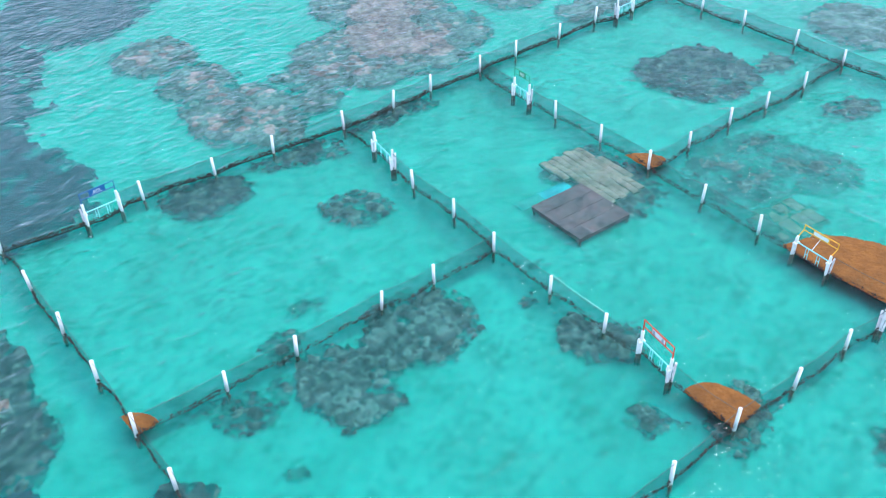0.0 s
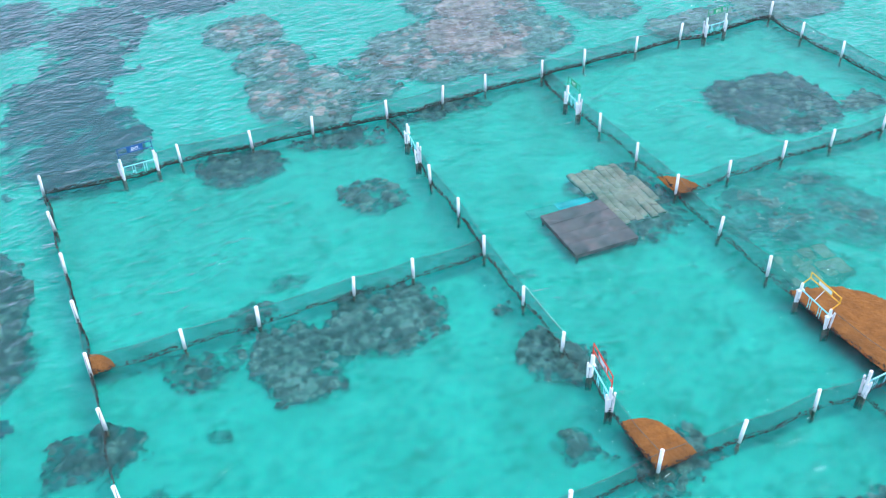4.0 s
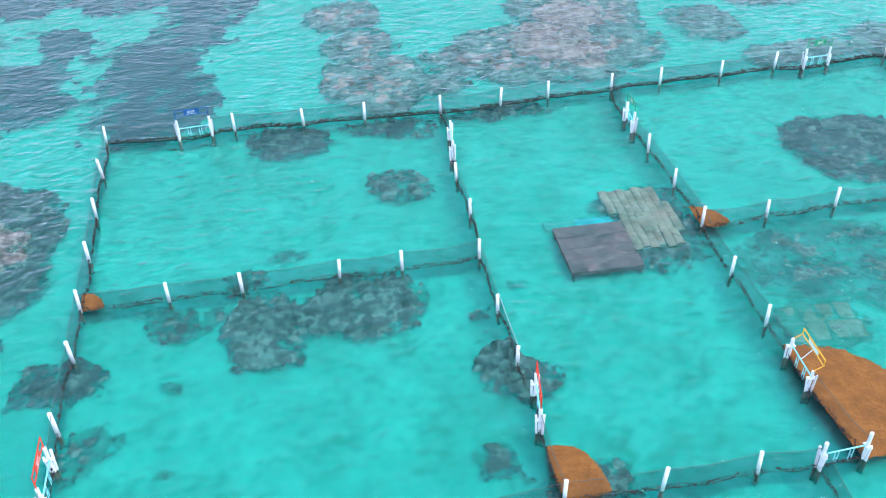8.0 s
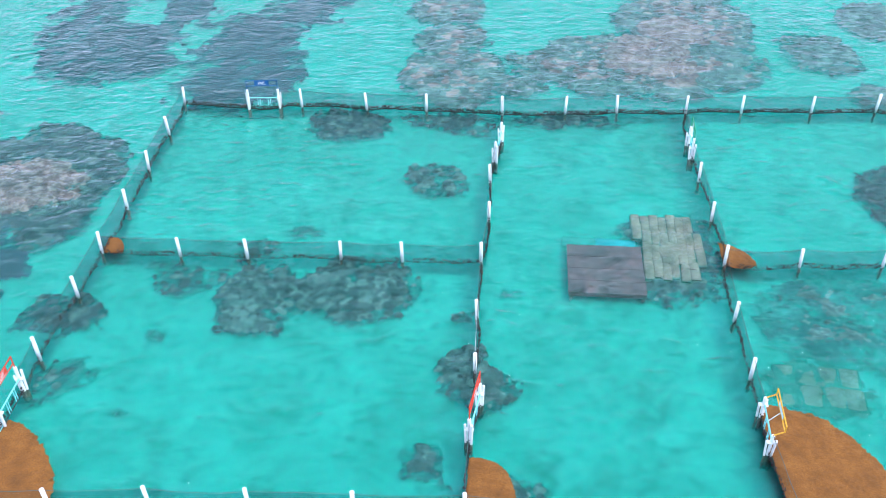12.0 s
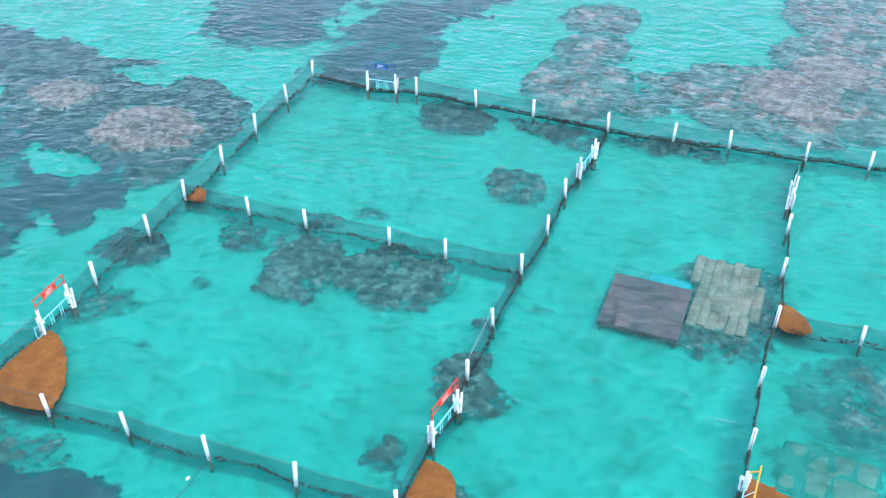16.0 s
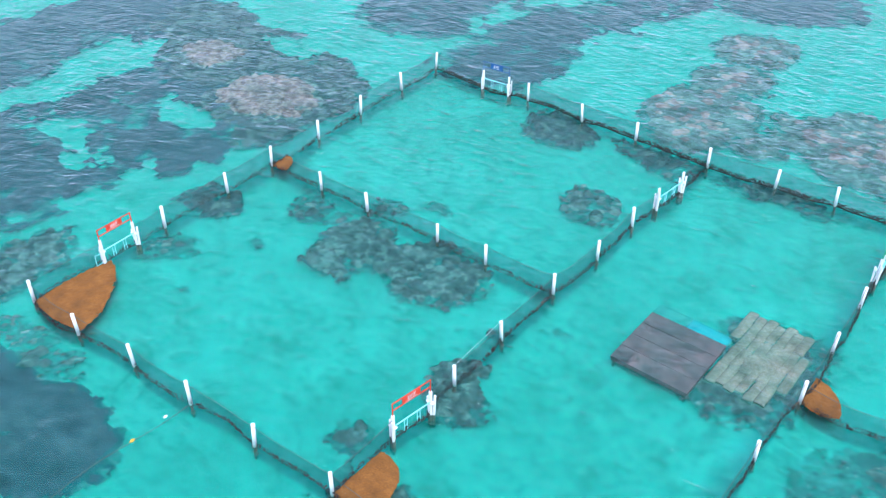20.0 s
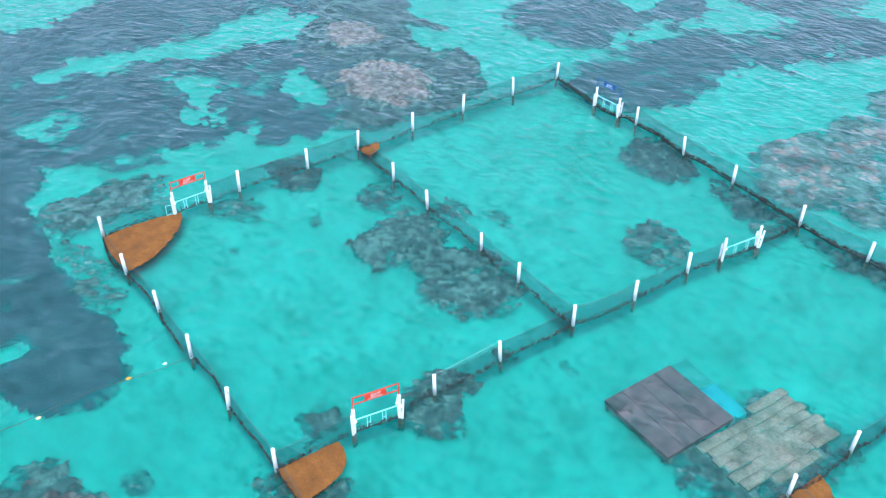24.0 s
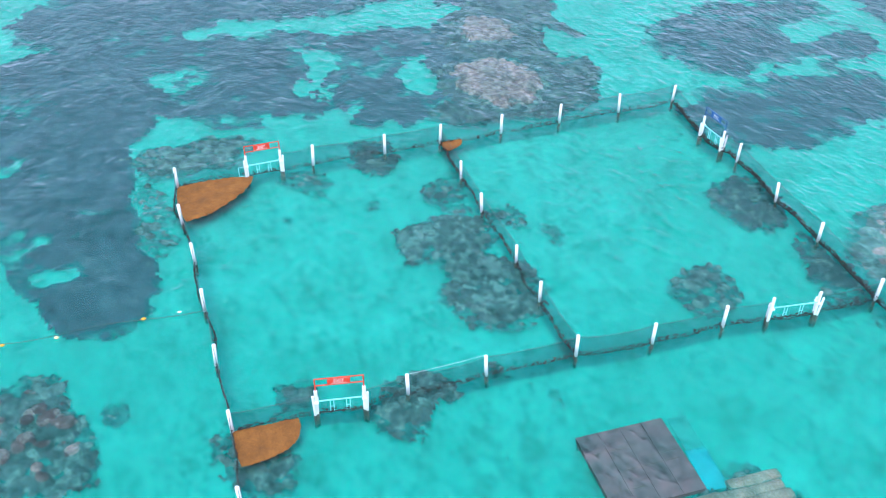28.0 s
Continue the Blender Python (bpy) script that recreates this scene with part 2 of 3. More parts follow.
def fbm(x, y, seed, octaves=4):
    """Smooth noise about 0, from lattices of random numbers."""
    total, amp = np.zeros_like(x), 0.5
    for o in range(octaves):
        t = lattice(seed + 17 * o)
        i, j = np.floor(x).astype(int), np.floor(y).astype(int)
        u, v = x - i, y - j
        u, v = u * u * (3 - 2 * u), v * v * (3 - 2 * v)
        a, b = t[i % 64, j % 64], t[(i + 1) % 64, j % 64]
        c, d = t[i % 64, (j + 1) % 64], t[(i + 1) % 64, (j + 1) % 64]
        total += amp * ((a * (1 - u) + b * u) * (1 - v) + (c * (1 - u) + d * u) * v - 0.5)
        x, y, amp = x * 2.03 + 5.1, y * 2.03 + 1.7, amp * 0.5
    return total


def sheet(name, X, Y, Z, keep, mat, parent=None, label="", tone=None):
    """A mesh over a grid, made of the cells whose four corners are all kept."""
    ny, nx = X.shape
    k = keep[:-1, :-1] & keep[1:, :-1] & keep[:-1, 1:] & keep[1:, 1:]
    j, i = np.nonzero(k)
    q = np.stack([j * nx + i, j * nx + i + 1, (j + 1) * nx + i + 1, (j + 1) * nx + i], 1)
    used, inv = np.unique(q, return_inverse=True)
    co = np.stack([X.ravel(), Y.ravel(), Z.ravel()], 1)[used]
    me = bpy.data.meshes.new(name)
    me.from_pydata(co.tolist(), [], inv.reshape(-1, 4).tolist())
    me.materials.append(mat)
    if tone is not None:
        me.attributes.new("head_tone", "FLOAT", "POINT").data.foreach_set("value", tone.ravel()[used])
    ob = new(name, me)
    ob.parent = parent
    return tagged(smooth(ob), label)


BALL = bmesh.new()
bmesh.ops.create_icosphere(BALL, subdivisions=1, radius=1)
BALL_CO = np.array([v.co[:] for v in BALL.verts])
BALL_TRI = np.array([[v.index for v in f.verts] for f in BALL.faces])
BALL.free()


def lumps(name, spots, mat, parent, seed):
    """Many small uneven lumps in one mesh."""
    r = np.random.RandomState(seed)
    c, size = np.array([p[:] for p, _ in spots]), np.array([s for _, s in spots])
    form = size[:, None] * r.uniform(0.5, 1.2, (len(spots), 3))
    co = c[:, None, :] + BALL_CO[None] * form[:, None, :] * r.uniform(0.75, 1.2, (len(spots), len(BALL_CO), 1))
    tri = BALL_TRI[None] + (np.arange(len(spots)) * len(BALL_CO))[:, None, None]
    me = bpy.data.meshes.new(name)
    me.from_pydata(co.reshape(-1, 3).tolist(), [], tri.reshape(-1, 3).tolist())
    me.materials.append(mat)
    ob = new(name, me)
    ob.parent = parent
    return ob


# ---- sea ----
def plane(name, size, z, mat, label, category):
    bm = bmesh.new()
    bmesh.ops.create_grid(bm, x_segments=1, y_segments=1, size=size, matrix=Matrix.Translation((0, 0, z)))
    return tagged(part(name, bm, mat), label, category, kind="structure")


plane("ground", 2500, SEABED - 0.02, SAND, "pale sandy seabed reaching to the horizon", "seabed")
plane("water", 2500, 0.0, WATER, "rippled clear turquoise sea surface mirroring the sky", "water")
plane("water_middle", 2500, -0.26, MID, "clear turquoise water below the surface", "water")
plane("water_depth", 2500, HAZE - 0.045, HAZY, "milky turquoise water just over the sand", "water")
plane("water_depth", 2500, HAZE + 0.01, HAZY, "milky turquoise water over the low coral", "water")


# ---- reefs and seagrass ----
def reef(name, blobs, height, cell, seed, mat, label, category, ragged=0.5, grain=0.9, clump=(0.08, 0.27), per_m2=24.0, holes=0.0, frag=0.55, gaps=(), shelve=0.0, crag=0.06, cap=-0.275, square=2.6, grow=0.1, base=0.36, drift=0.0):
    """A low bank with a ragged outline, set with rounded heads that each have a tone of their own."""
    x0 = min(b[0] - max(b[2], b[3]) for b in blobs) - 1
    x1 = max(b[0] + max(b[2], b[3]) for b in blobs) + 1
    y0 = min(b[1] - max(b[2], b[3]) for b in blobs) - 1
    y1 = max(b[1] + max(b[2], b[3]) for b in blobs) + 1
    X, Y = np.meshgrid(np.arange(x0, x1, cell), np.arange(y0, y1, cell))
    F = np.full(X.shape, -9.0)
    for cx, cy, rx, ry, deg in blobs:
        c, s = math.cos(radians(deg)), math.sin(radians(deg))
        u, v = np.abs((X - cx) * c + (Y - cy) * s) / rx, np.abs((Y - cy) * c - (X - cx) * s) / ry
        F = np.maximum(F, (1 - (u ** square + v ** square) ** (1 / square)) * min(rx, ry))
    F = F + grow + ragged * 1.6 * fbm(X * grain, Y * grain, seed, 5)
    if holes:
        F = np.minimum(F, F + holes * (fbm(X * grain * 1.3 + 9, Y * grain * 1.3, seed + 5, 4) - 0.08) * 8)
    for cx, cy, rx, ry in gaps:
        F = np.minimum(F, (np.sqrt(((X - cx) / rx) ** 2 + ((Y - cy) / ry) ** 2) - 1) * min(rx, ry) + ragged * 1.6 * fbm(X * grain * 1.6, Y * grain * 1.6, seed + 6, 4))
    F = F + frag * fbm(X * grain * 4, Y * grain * 4, seed + 21, 4) + 0.34 * fbm(X * 6, Y * 6, seed + 23, 3)
    rise = np.clip(F / (shelve or 0.8), 0, 1) ** 0.7
    Z = SEABED + 0.045 + (height - 0.045) * rise * (base + 1.3 * fbm(X * 1.3, Y * 1.3, seed + 3, 4) + drift * fbm(X * 0.35, Y * 0.35, seed + 2, 3))
    tone = np.full(X.shape, 0.5) + 0.9 * fbm(X * 2.1, Y * 2.1, seed + 4, 3)
    r0 = np.random.RandomState(seed)
    count = int(per_m2 * cell * cell * (F > 0).sum())
    inside = np.argwhere(F > 0.02)
    for j, i in inside[r0.randint(0, len(inside), count)]:
        r = clump[0] + (clump[1] - clump[0]) * r0.rand() ** 1.6
        r *= 0.6 + 0.4 * rise[j, i]
        k = int(r / cell) + 1
        a, b2, c, d = max(0, j - k), j + k + 1, max(0, i - k), i + k + 1
        dd = (X[a:b2, c:d] - X[j, i]) ** 2 + (Y[a:b2, c:d] - Y[j, i]) ** 2
        top = Z[j, i] - 0.5 * r + np.sqrt(np.clip(r * r - dd, 0, None)) * r0.uniform(0.65, 1.15)
        new_top = (dd < r * r) & (top > Z[a:b2, c:d])
        Z[a:b2, c:d] = np.where(new_top, top, Z[a:b2, c:d])
        tone[a:b2, c:d] = np.where(new_top, r0.rand(), tone[a:b2, c:d])
    Z = np.minimum(Z + crag * fbm(X * 7, Y * 7, seed + 8, 3), cap + 0.02 * fbm(X * 5, Y * 5, seed + 9, 2))
    return tagged(sheet(name, X, Y, Z, F > 0, mat, tone=tone - 0.5), label, category)


NEAR = dict(height=0.38, cell=0.05, ragged=0.75, category="coral reef", mat=CORAL)
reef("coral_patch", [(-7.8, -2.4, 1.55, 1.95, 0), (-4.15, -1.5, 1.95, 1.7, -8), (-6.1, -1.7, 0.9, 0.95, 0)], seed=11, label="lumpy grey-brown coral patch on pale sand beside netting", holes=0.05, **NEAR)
reef("coral_patch", [(-10.7, 0.15, 0.95, 0.35, 0), (-8.4, 0.6, 1.25, 0.7, 15), (-11.0, -1.4, 1.35, 0.95, -10), (-9.7, -1.3, 0.7, 0.7, 0)], seed=12, label="thin broken coral patch under the cross netting", **dict(NEAR, height=0.22, holes=0.14, per_m2=14))
reef("coral_patch", [(0.45, -5.8, 1.05, 1.1, 15), (-0.55, -4.85, 0.65, 0.5, -25), (0.0, -4.5, 0.6, 0.55, 0)], seed=13, label="dark coral patch crossing under the netting by a gate", **NEAR)
reef("coral_patch", [(-0.95, -9.15, 0.85, 0.85, 0), (-0.2, -9.8, 0.4, 0.35, 0)], seed=14, label="small round coral patch in the shallows", **dict(NEAR, height=0.30, holes=0.08))
reef("coral_patch", [(-7.2, 10.5, 1.95, 1.45, -5)], seed=15, label="dark coral patch inside the back netting", **dict(NEAR, mat=DARK_CORAL, height=0.30, cell=0.06, ragged=0.55))
reef("coral_patch", [(2.8, 11.8, 2.3, 0.65, 4)], seed=46, label="thin coral strip under the back netting", **dict(NEAR, mat=DARK_CORAL, height=0.30, cell=0.06, ragged=0.55))
reef("coral_patch", [(-2.4, 11.15, 1.95, 0.85, -6)], seed=16, label="dark coral strip along the back netting", **dict(NEAR, mat=DARK_CORAL, height=0.32, cell=0.06, ragged=0.6))
reef("coral_patch", [(-2.4, 6.1, 1.35, 1.5, 10)], seed=17, label="open grey coral patch on pale sand", **dict(NEAR, holes=0.13, height=0.27, cell=0.055, ragged=0.5))
reef("coral_patch", [(-14.6, -3.85, 1.5, 1.1, 10), (-15.3, -4.4, 0.8, 0.6, 0)], seed=18, label="dark coral patch under the outer netting", **dict(NEAR, mat=DARK_CORAL, height=0.30, cell=0.055))
reef("coral_patch", [(-0.35, -2.65, 0.28, 0.24, 0)], seed=19, label="tiny coral clump on sand", **dict(NEAR, height=0.24, ragged=0.2))
reef("coral_patch", [(1.5, -10.9, 1.35, 0.9, 15), (2.2, -10.1, 0.6, 0.5, 0)], seed=20, label="dark coral patch under floating weed at the corner post", **dict(NEAR, height=0.32))
reef("coral_patch", [(-0.5, -16.6, 1.75, 1.5, 0), (-1.9, -17.4, 1.5, 1.2, 0), (-1.0, -18.6, 1.6, 1.2, 0)], seed=21, label="craggy grey coral outcrop outside the pens", **dict(NEAR, height=0.50, clump=(0.1, 0.3), per_m2=18, cap=-0.14))
reef("coral_patch", [(4.9, -14.4, 1.4, 0.7, 0)], seed=22, label="low coral patch outside the pens", **dict(NEAR, height=0.24, cell=0.06))
reef("coral_patch", [(18.0, 6.2, 2.95, 2.8, 0)], seed=23, label="broad round coral patch in the far pen", **dict(NEAR, mat=DARK_CORAL, height=0.32, cell=0.075))
reef("coral_patch", [(13.2, -1.4, 3.3, 2.3, 0), (15.0, -3.0, 1.9, 1.8, 0)], seed=24, label="low sunken coral patch half buried in sand", **dict(NEAR, mat=PALE_CORAL, height=0.19, cell=0.065, ragged=0.4, clump=(0.05, 0.12), per_m2=30, shelve=1.2))
reef("coral_patch", [(21.8, 4.6, 1.0, 0.8, 0)], seed=45, label="small coral patch inside the far corner", **dict(NEAR, height=0.26, cell=0.075))
reef("coral_patch", [(21.2, -0.6, 1.3, 0.9, 0)], seed=25, label="small coral patch near the far netting", **dict(NEAR, height=0.26, cell=0.075))
FAR = dict(cell=0.10, clump=(0.12, 0.34), per_m2=9.0, grain=0.45, frag=0.7, shelve=1.5, crag=0.12, cap=-0.27, category="coral reef", square=2.2, grow=0.2, base=0.6)
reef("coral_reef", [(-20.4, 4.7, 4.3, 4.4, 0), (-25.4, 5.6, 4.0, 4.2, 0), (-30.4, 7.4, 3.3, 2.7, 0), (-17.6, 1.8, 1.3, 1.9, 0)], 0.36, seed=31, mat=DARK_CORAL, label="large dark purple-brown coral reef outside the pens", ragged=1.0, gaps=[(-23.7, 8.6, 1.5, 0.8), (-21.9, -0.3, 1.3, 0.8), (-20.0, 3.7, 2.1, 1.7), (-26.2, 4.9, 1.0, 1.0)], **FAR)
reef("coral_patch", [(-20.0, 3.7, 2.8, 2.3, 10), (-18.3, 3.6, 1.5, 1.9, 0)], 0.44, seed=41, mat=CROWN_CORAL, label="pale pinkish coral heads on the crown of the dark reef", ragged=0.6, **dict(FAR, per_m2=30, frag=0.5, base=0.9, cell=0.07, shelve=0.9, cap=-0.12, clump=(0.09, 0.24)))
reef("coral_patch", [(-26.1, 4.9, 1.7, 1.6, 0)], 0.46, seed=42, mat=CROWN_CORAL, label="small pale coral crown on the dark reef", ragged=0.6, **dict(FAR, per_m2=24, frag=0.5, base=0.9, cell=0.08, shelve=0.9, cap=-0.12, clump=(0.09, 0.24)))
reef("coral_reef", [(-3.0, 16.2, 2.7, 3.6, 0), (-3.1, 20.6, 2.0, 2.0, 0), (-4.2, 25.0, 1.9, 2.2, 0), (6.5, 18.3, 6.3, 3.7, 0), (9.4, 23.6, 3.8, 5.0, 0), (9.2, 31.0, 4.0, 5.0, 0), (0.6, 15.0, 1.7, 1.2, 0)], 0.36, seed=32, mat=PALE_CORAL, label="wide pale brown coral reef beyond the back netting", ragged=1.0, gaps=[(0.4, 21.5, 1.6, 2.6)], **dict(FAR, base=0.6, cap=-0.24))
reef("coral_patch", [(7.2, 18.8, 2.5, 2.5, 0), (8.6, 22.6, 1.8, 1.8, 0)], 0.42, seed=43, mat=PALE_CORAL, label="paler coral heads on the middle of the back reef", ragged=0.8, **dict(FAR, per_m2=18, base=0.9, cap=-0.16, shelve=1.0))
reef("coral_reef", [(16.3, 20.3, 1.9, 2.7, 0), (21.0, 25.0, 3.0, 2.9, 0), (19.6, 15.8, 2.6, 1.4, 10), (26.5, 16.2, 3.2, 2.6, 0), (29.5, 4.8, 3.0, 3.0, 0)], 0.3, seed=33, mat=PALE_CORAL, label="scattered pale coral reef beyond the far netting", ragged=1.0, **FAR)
BED = dict(cell=0.13, mat=GRASS, category="seagrass", clump=(0.15, 0.4), per_m2=1.5, grain=0.4, crag=0.04, cap=-0.27, square=2.2, grow=0.6, base=0.55, drift=1.3)
reef("seagrass_bed", [(-8.0, -15.3, 2.6, 2.0, 0), (-11.4, -16.5, 3.6, 2.6, 0), (-16.2, -17.6, 5.0, 3.4, 0), (-22.5, -18.2, 6.5, 5.0, 0)], 0.34, seed=34, label="dark smooth seagrass bed with crisp edges", ragged=0.5, frag=0.4, shelve=1.1, gaps=[(-9.1, -17.0, 0.5, 1.0)], **dict(BED, grow=0.15))
reef("seagrass_bed", [(-25.0, -7.5, 5.8, 8.5, 0), (-31.5, -13.0, 5.0, 7.4, -15), (-34.0, -3.0, 5.0, 6.0, 0), (-26.0, -14.8, 5.6, 4.0, 0), (-23.5, 0.2, 4.4, 3.0, 0), (-20.0, -1.9, 2.6, 1.7, 0), (-35.0, 5.0, 4.0, 5.0, 0), (-29.5, 1.0, 3.0, 4.0, 0)], 0.34, seed=35, label="dark broken seagrass bed with bright sandy gaps", ragged=1.0, frag=2.4, shelve=1.7,
     gaps=[(-29.8, -7.6, 0.9, 2.4), (-29.3, -3.6, 1.1, 2.6), (-30.0, 0.8, 2.0, 2.6), (-24.2, -4.9, 2.7, 0.8), (-21.9, -0.3, 1.3, 0.8), (-24.6, -12.7, 0.6, 1.2), (-28.6, 3.6, 1.2, 1.3)], **BED)
reef("seagrass_bed", [(-21.5, 17.2, 4.2, 3.2, 25), (-24.8, 21.2, 2.4, 3.6, 0), (-20.0, 22.0, 1.9, 2.8, 0), (-14.2, 16.2, 3.0, 4.0, 0), (-14.5, 21.0, 2.5, 2.4, 0), (-12.8, 25.0, 2.2, 3.4, 0), (-12.0, 29.0, 2.6, 3.0, 0)], 0.27, seed=36, label="dark patchy seagrass bed outside the back netting", ragged=1.1, frag=2.4, shelve=1.7, gaps=[(-22.2, 22.6, 0.9, 1.6), (-17.8, 19.4, 0.8, 2.0)], **BED)
reef("seagrass_bed", [(-17.5, 31.5, 3.2, 3.4, 0), (-6.5, 33.6, 4.6, 4.2, 0), (-26.0, 31.0, 5.0, 3.0, 0)], 0.27, seed=38, label="far dark seagrass bed in open water", ragged=1.2, frag=2.4, shelve=1.7, **BED)
reef("coral_patch", [(-13.1, -6.9, 1.2, 0.9, 60)], seed=47, label="faint coral scatter inside the outer netting", **dict(NEAR, height=0.14, cell=0.06, ragged=0.5, holes=0.1, per_m2=10))
reef("coral_patch", [(-16.5, -11.7, 1.6, 2.8, 12)], seed=37, label="faint low coral patch outside the corner netting", **dict(NEAR, height=0.24, cell=0.07, ragged=0.7, holes=0.12))
reef("coral_patch", [(-11.9, -13.3, 2.3, 0.8, 0), (-13.6, -13.6, 1.0, 0.8, 0)], seed=39, label="thin pale coral scatter between seagrass and netting", **dict(NEAR, mat=PALE_CORAL, height=0.12, cell=0.07, ragged=0.7, holes=0.12))

for x, y, a, b, h, k in ((-1.5, -14.6, 0.45, 0.35, 0.26, 91), (-7.2, 1.9, 0.6, 0.28, 0.2, 92), (1.2, -1.1, 0.26, 0.16, 0.09, 93), (-10.6, -8.2, 0.25, 0.12, 0.13, 95), (-10.8, -4.65, 0.28, 0.2, 0.22, 96), (-12.1, -0.75, 0.35, 0.2, 0.24, 97)):
    reef("coral_clump", [(x, y, a, b, 0)], h, 0.04, k, CORAL, "small coral clump alone on pale sand", "coral", ragged=0.2, frag=0.15, grain=2.0, clump=(0.05, 0.12))

# plain lumps stand in for dark specks taken to be sea urchins
for x, y, r0 in ((3.1, -3.35, 0.05), (5.1, -5.3, 0.035), (6.7, -4.5, 0.03), (2.25, 0.75, 0.035)):
    bm = bmesh.new()
    bmesh.ops.create_icosphere(bm, subdivisions=2, radius=r0, matrix=Matrix.Diagonal((1.2, 0.9, 0.6, 1)))
    for v in bm.verts:
        v.co *= 1 + 0.35 * noise.noise(v.co * 18 + Vector((x, y, 0)))
    stone = tagged(part("stone", bm, PILE), "small dark lump standing in for a sea urchin on pale sand", "stone", "loose stones")
    stone.location = (x, y, SEABED + 0.01)

# ---- fence plan: posts by line ----
NW, WM, SW = (-15.25, 10.97), (-14.19, -0.90), (-13.38, -12.32)
NB, BM, SB = (0.0, 11.34), (0.0, 0.0), (0.52, -11.15)
NC, CM, SC = (8.47, 12.25), (8.78, 0.68), (9.25, -10.87)
NE, EM = (23.30, 13.65), (23.62, 1.85)
LINES = {
    "north": [NW, "ng", (-11.98, 10.81), (-10.57, 11.03), (-9.54, 11.24), (-6.39, 11.23), (-3.57, 11.36), NB, (2.91, 11.70), (5.30, 12.05), NC,
              (11.04, 12.58), (14.22, 12.84), (17.18, 13.24), "gg", (18.60, 13.0), (19.95, 13.2), NE],
    "west": [NW, (-14.92, 8.03), (-14.66, 4.94), (-14.42, 2.03), WM, (-13.95, -3.46), (-13.77, -6.64), "rg", (-13.62, -8.01), (-13.51, -9.44), SW],
    "south": [SW, (-10.68, -12.22), (-7.99, -11.85), (-5.25, -11.66), (-2.47, -11.44), SB, (3.30, -11.11), (6.10, -10.95), "xg", (7.86, -11.03), SC],
    "cross": [WM, (-11.18, -0.77), (-8.64, -0.63), (-5.17, -0.33), (-2.89, -0.23), BM],
    "middle": [NB, "bg", (0.12, 8.80), (-0.01, 7.09), (-0.09, 5.39), (0.07, 2.69), BM, (0.13, -3.12), (0.30, -5.72), "sg", (0.57, -7.14), (0.40, -8.58), SB],
    "inner": [NC, "cg", (8.30, 9.25), (8.32, 8.15), (8.46, 6.37), (8.64, 3.51), CM, (8.74, -2.36), (8.86, -5.09), "yg", (8.92, -6.68), (8.90, -8.13), SC],
    "east_cross": [CM, (11.47, 0.91), (14.41, 1.18), (17.01, 1.23), (20.05, 1.45), EM],
    "east": [NE, (23.2, 10.85), (23.5, 8.1), (23.65, 4.8), EM, (23.9, -1.4), (24.0, -4.4)],
    "outer_south": [(7.86, -11.03), (7.70, -14.2), (7.6, -17.2)],
}
FOULING = {"north": (1.0, 0.10), "west": (0.6, 0.06), "south": (0.6, 0.06), "cross": (0.65, 0.06), "middle": (0.62, 0.07), "inner": (0.62, 0.07),
           "east_cross": (0.7, 0.06), "east": (0.9, 0.08), "outer_south": (0.6, 0.06)}


# ---- posts ----
def fence_post(at, height=1.0, radius=0.062, lean=(0.0, 0.0)):
    base = new("fence_post")
    bm = bmesh.new()
    tube(bm, (0, 0, -0.03), (0, 0, height - 0.03), radius, seg=16)
    s = smooth(part("sleeve", bm, PVC, base))
    bm = bmesh.new()
    tube(bm, (0, 0, height - 0.034), (0, 0, height - 0.01), radius * 1.03, seg=16)
    tube(bm, (0, 0, height - 0.012), (0, 0, height + 0.012), radius * 1.05, radius * 0.72, seg=16)
    part("cap", bm, PVC, base)
    bm = bmesh.new()
    tube(bm, (0, 0, SEABED - 0.06), (0, 0, 0.0), radius * 0.62, seg=12)
    for k in range(26):
        a, z, r = rng.uniform(0, 6.3), rng.uniform(SEABED, 0.02), rng.uniform(0.014, 0.034)
        bmesh.ops.create_icosphere(bm, subdivisions=1, radius=r, matrix=Matrix.Translation((radius * math.cos(a), radius * math.sin(a), z)))
    part("pile", bm, PILE, base, "dark fouled submerged pile")
    base.matrix_world = pose(at[0], at[1], 0, lean[0], lean[1], 0)
    return tagged(base, "white plastic fence post standing in shallow sea", "post", "fence posts")


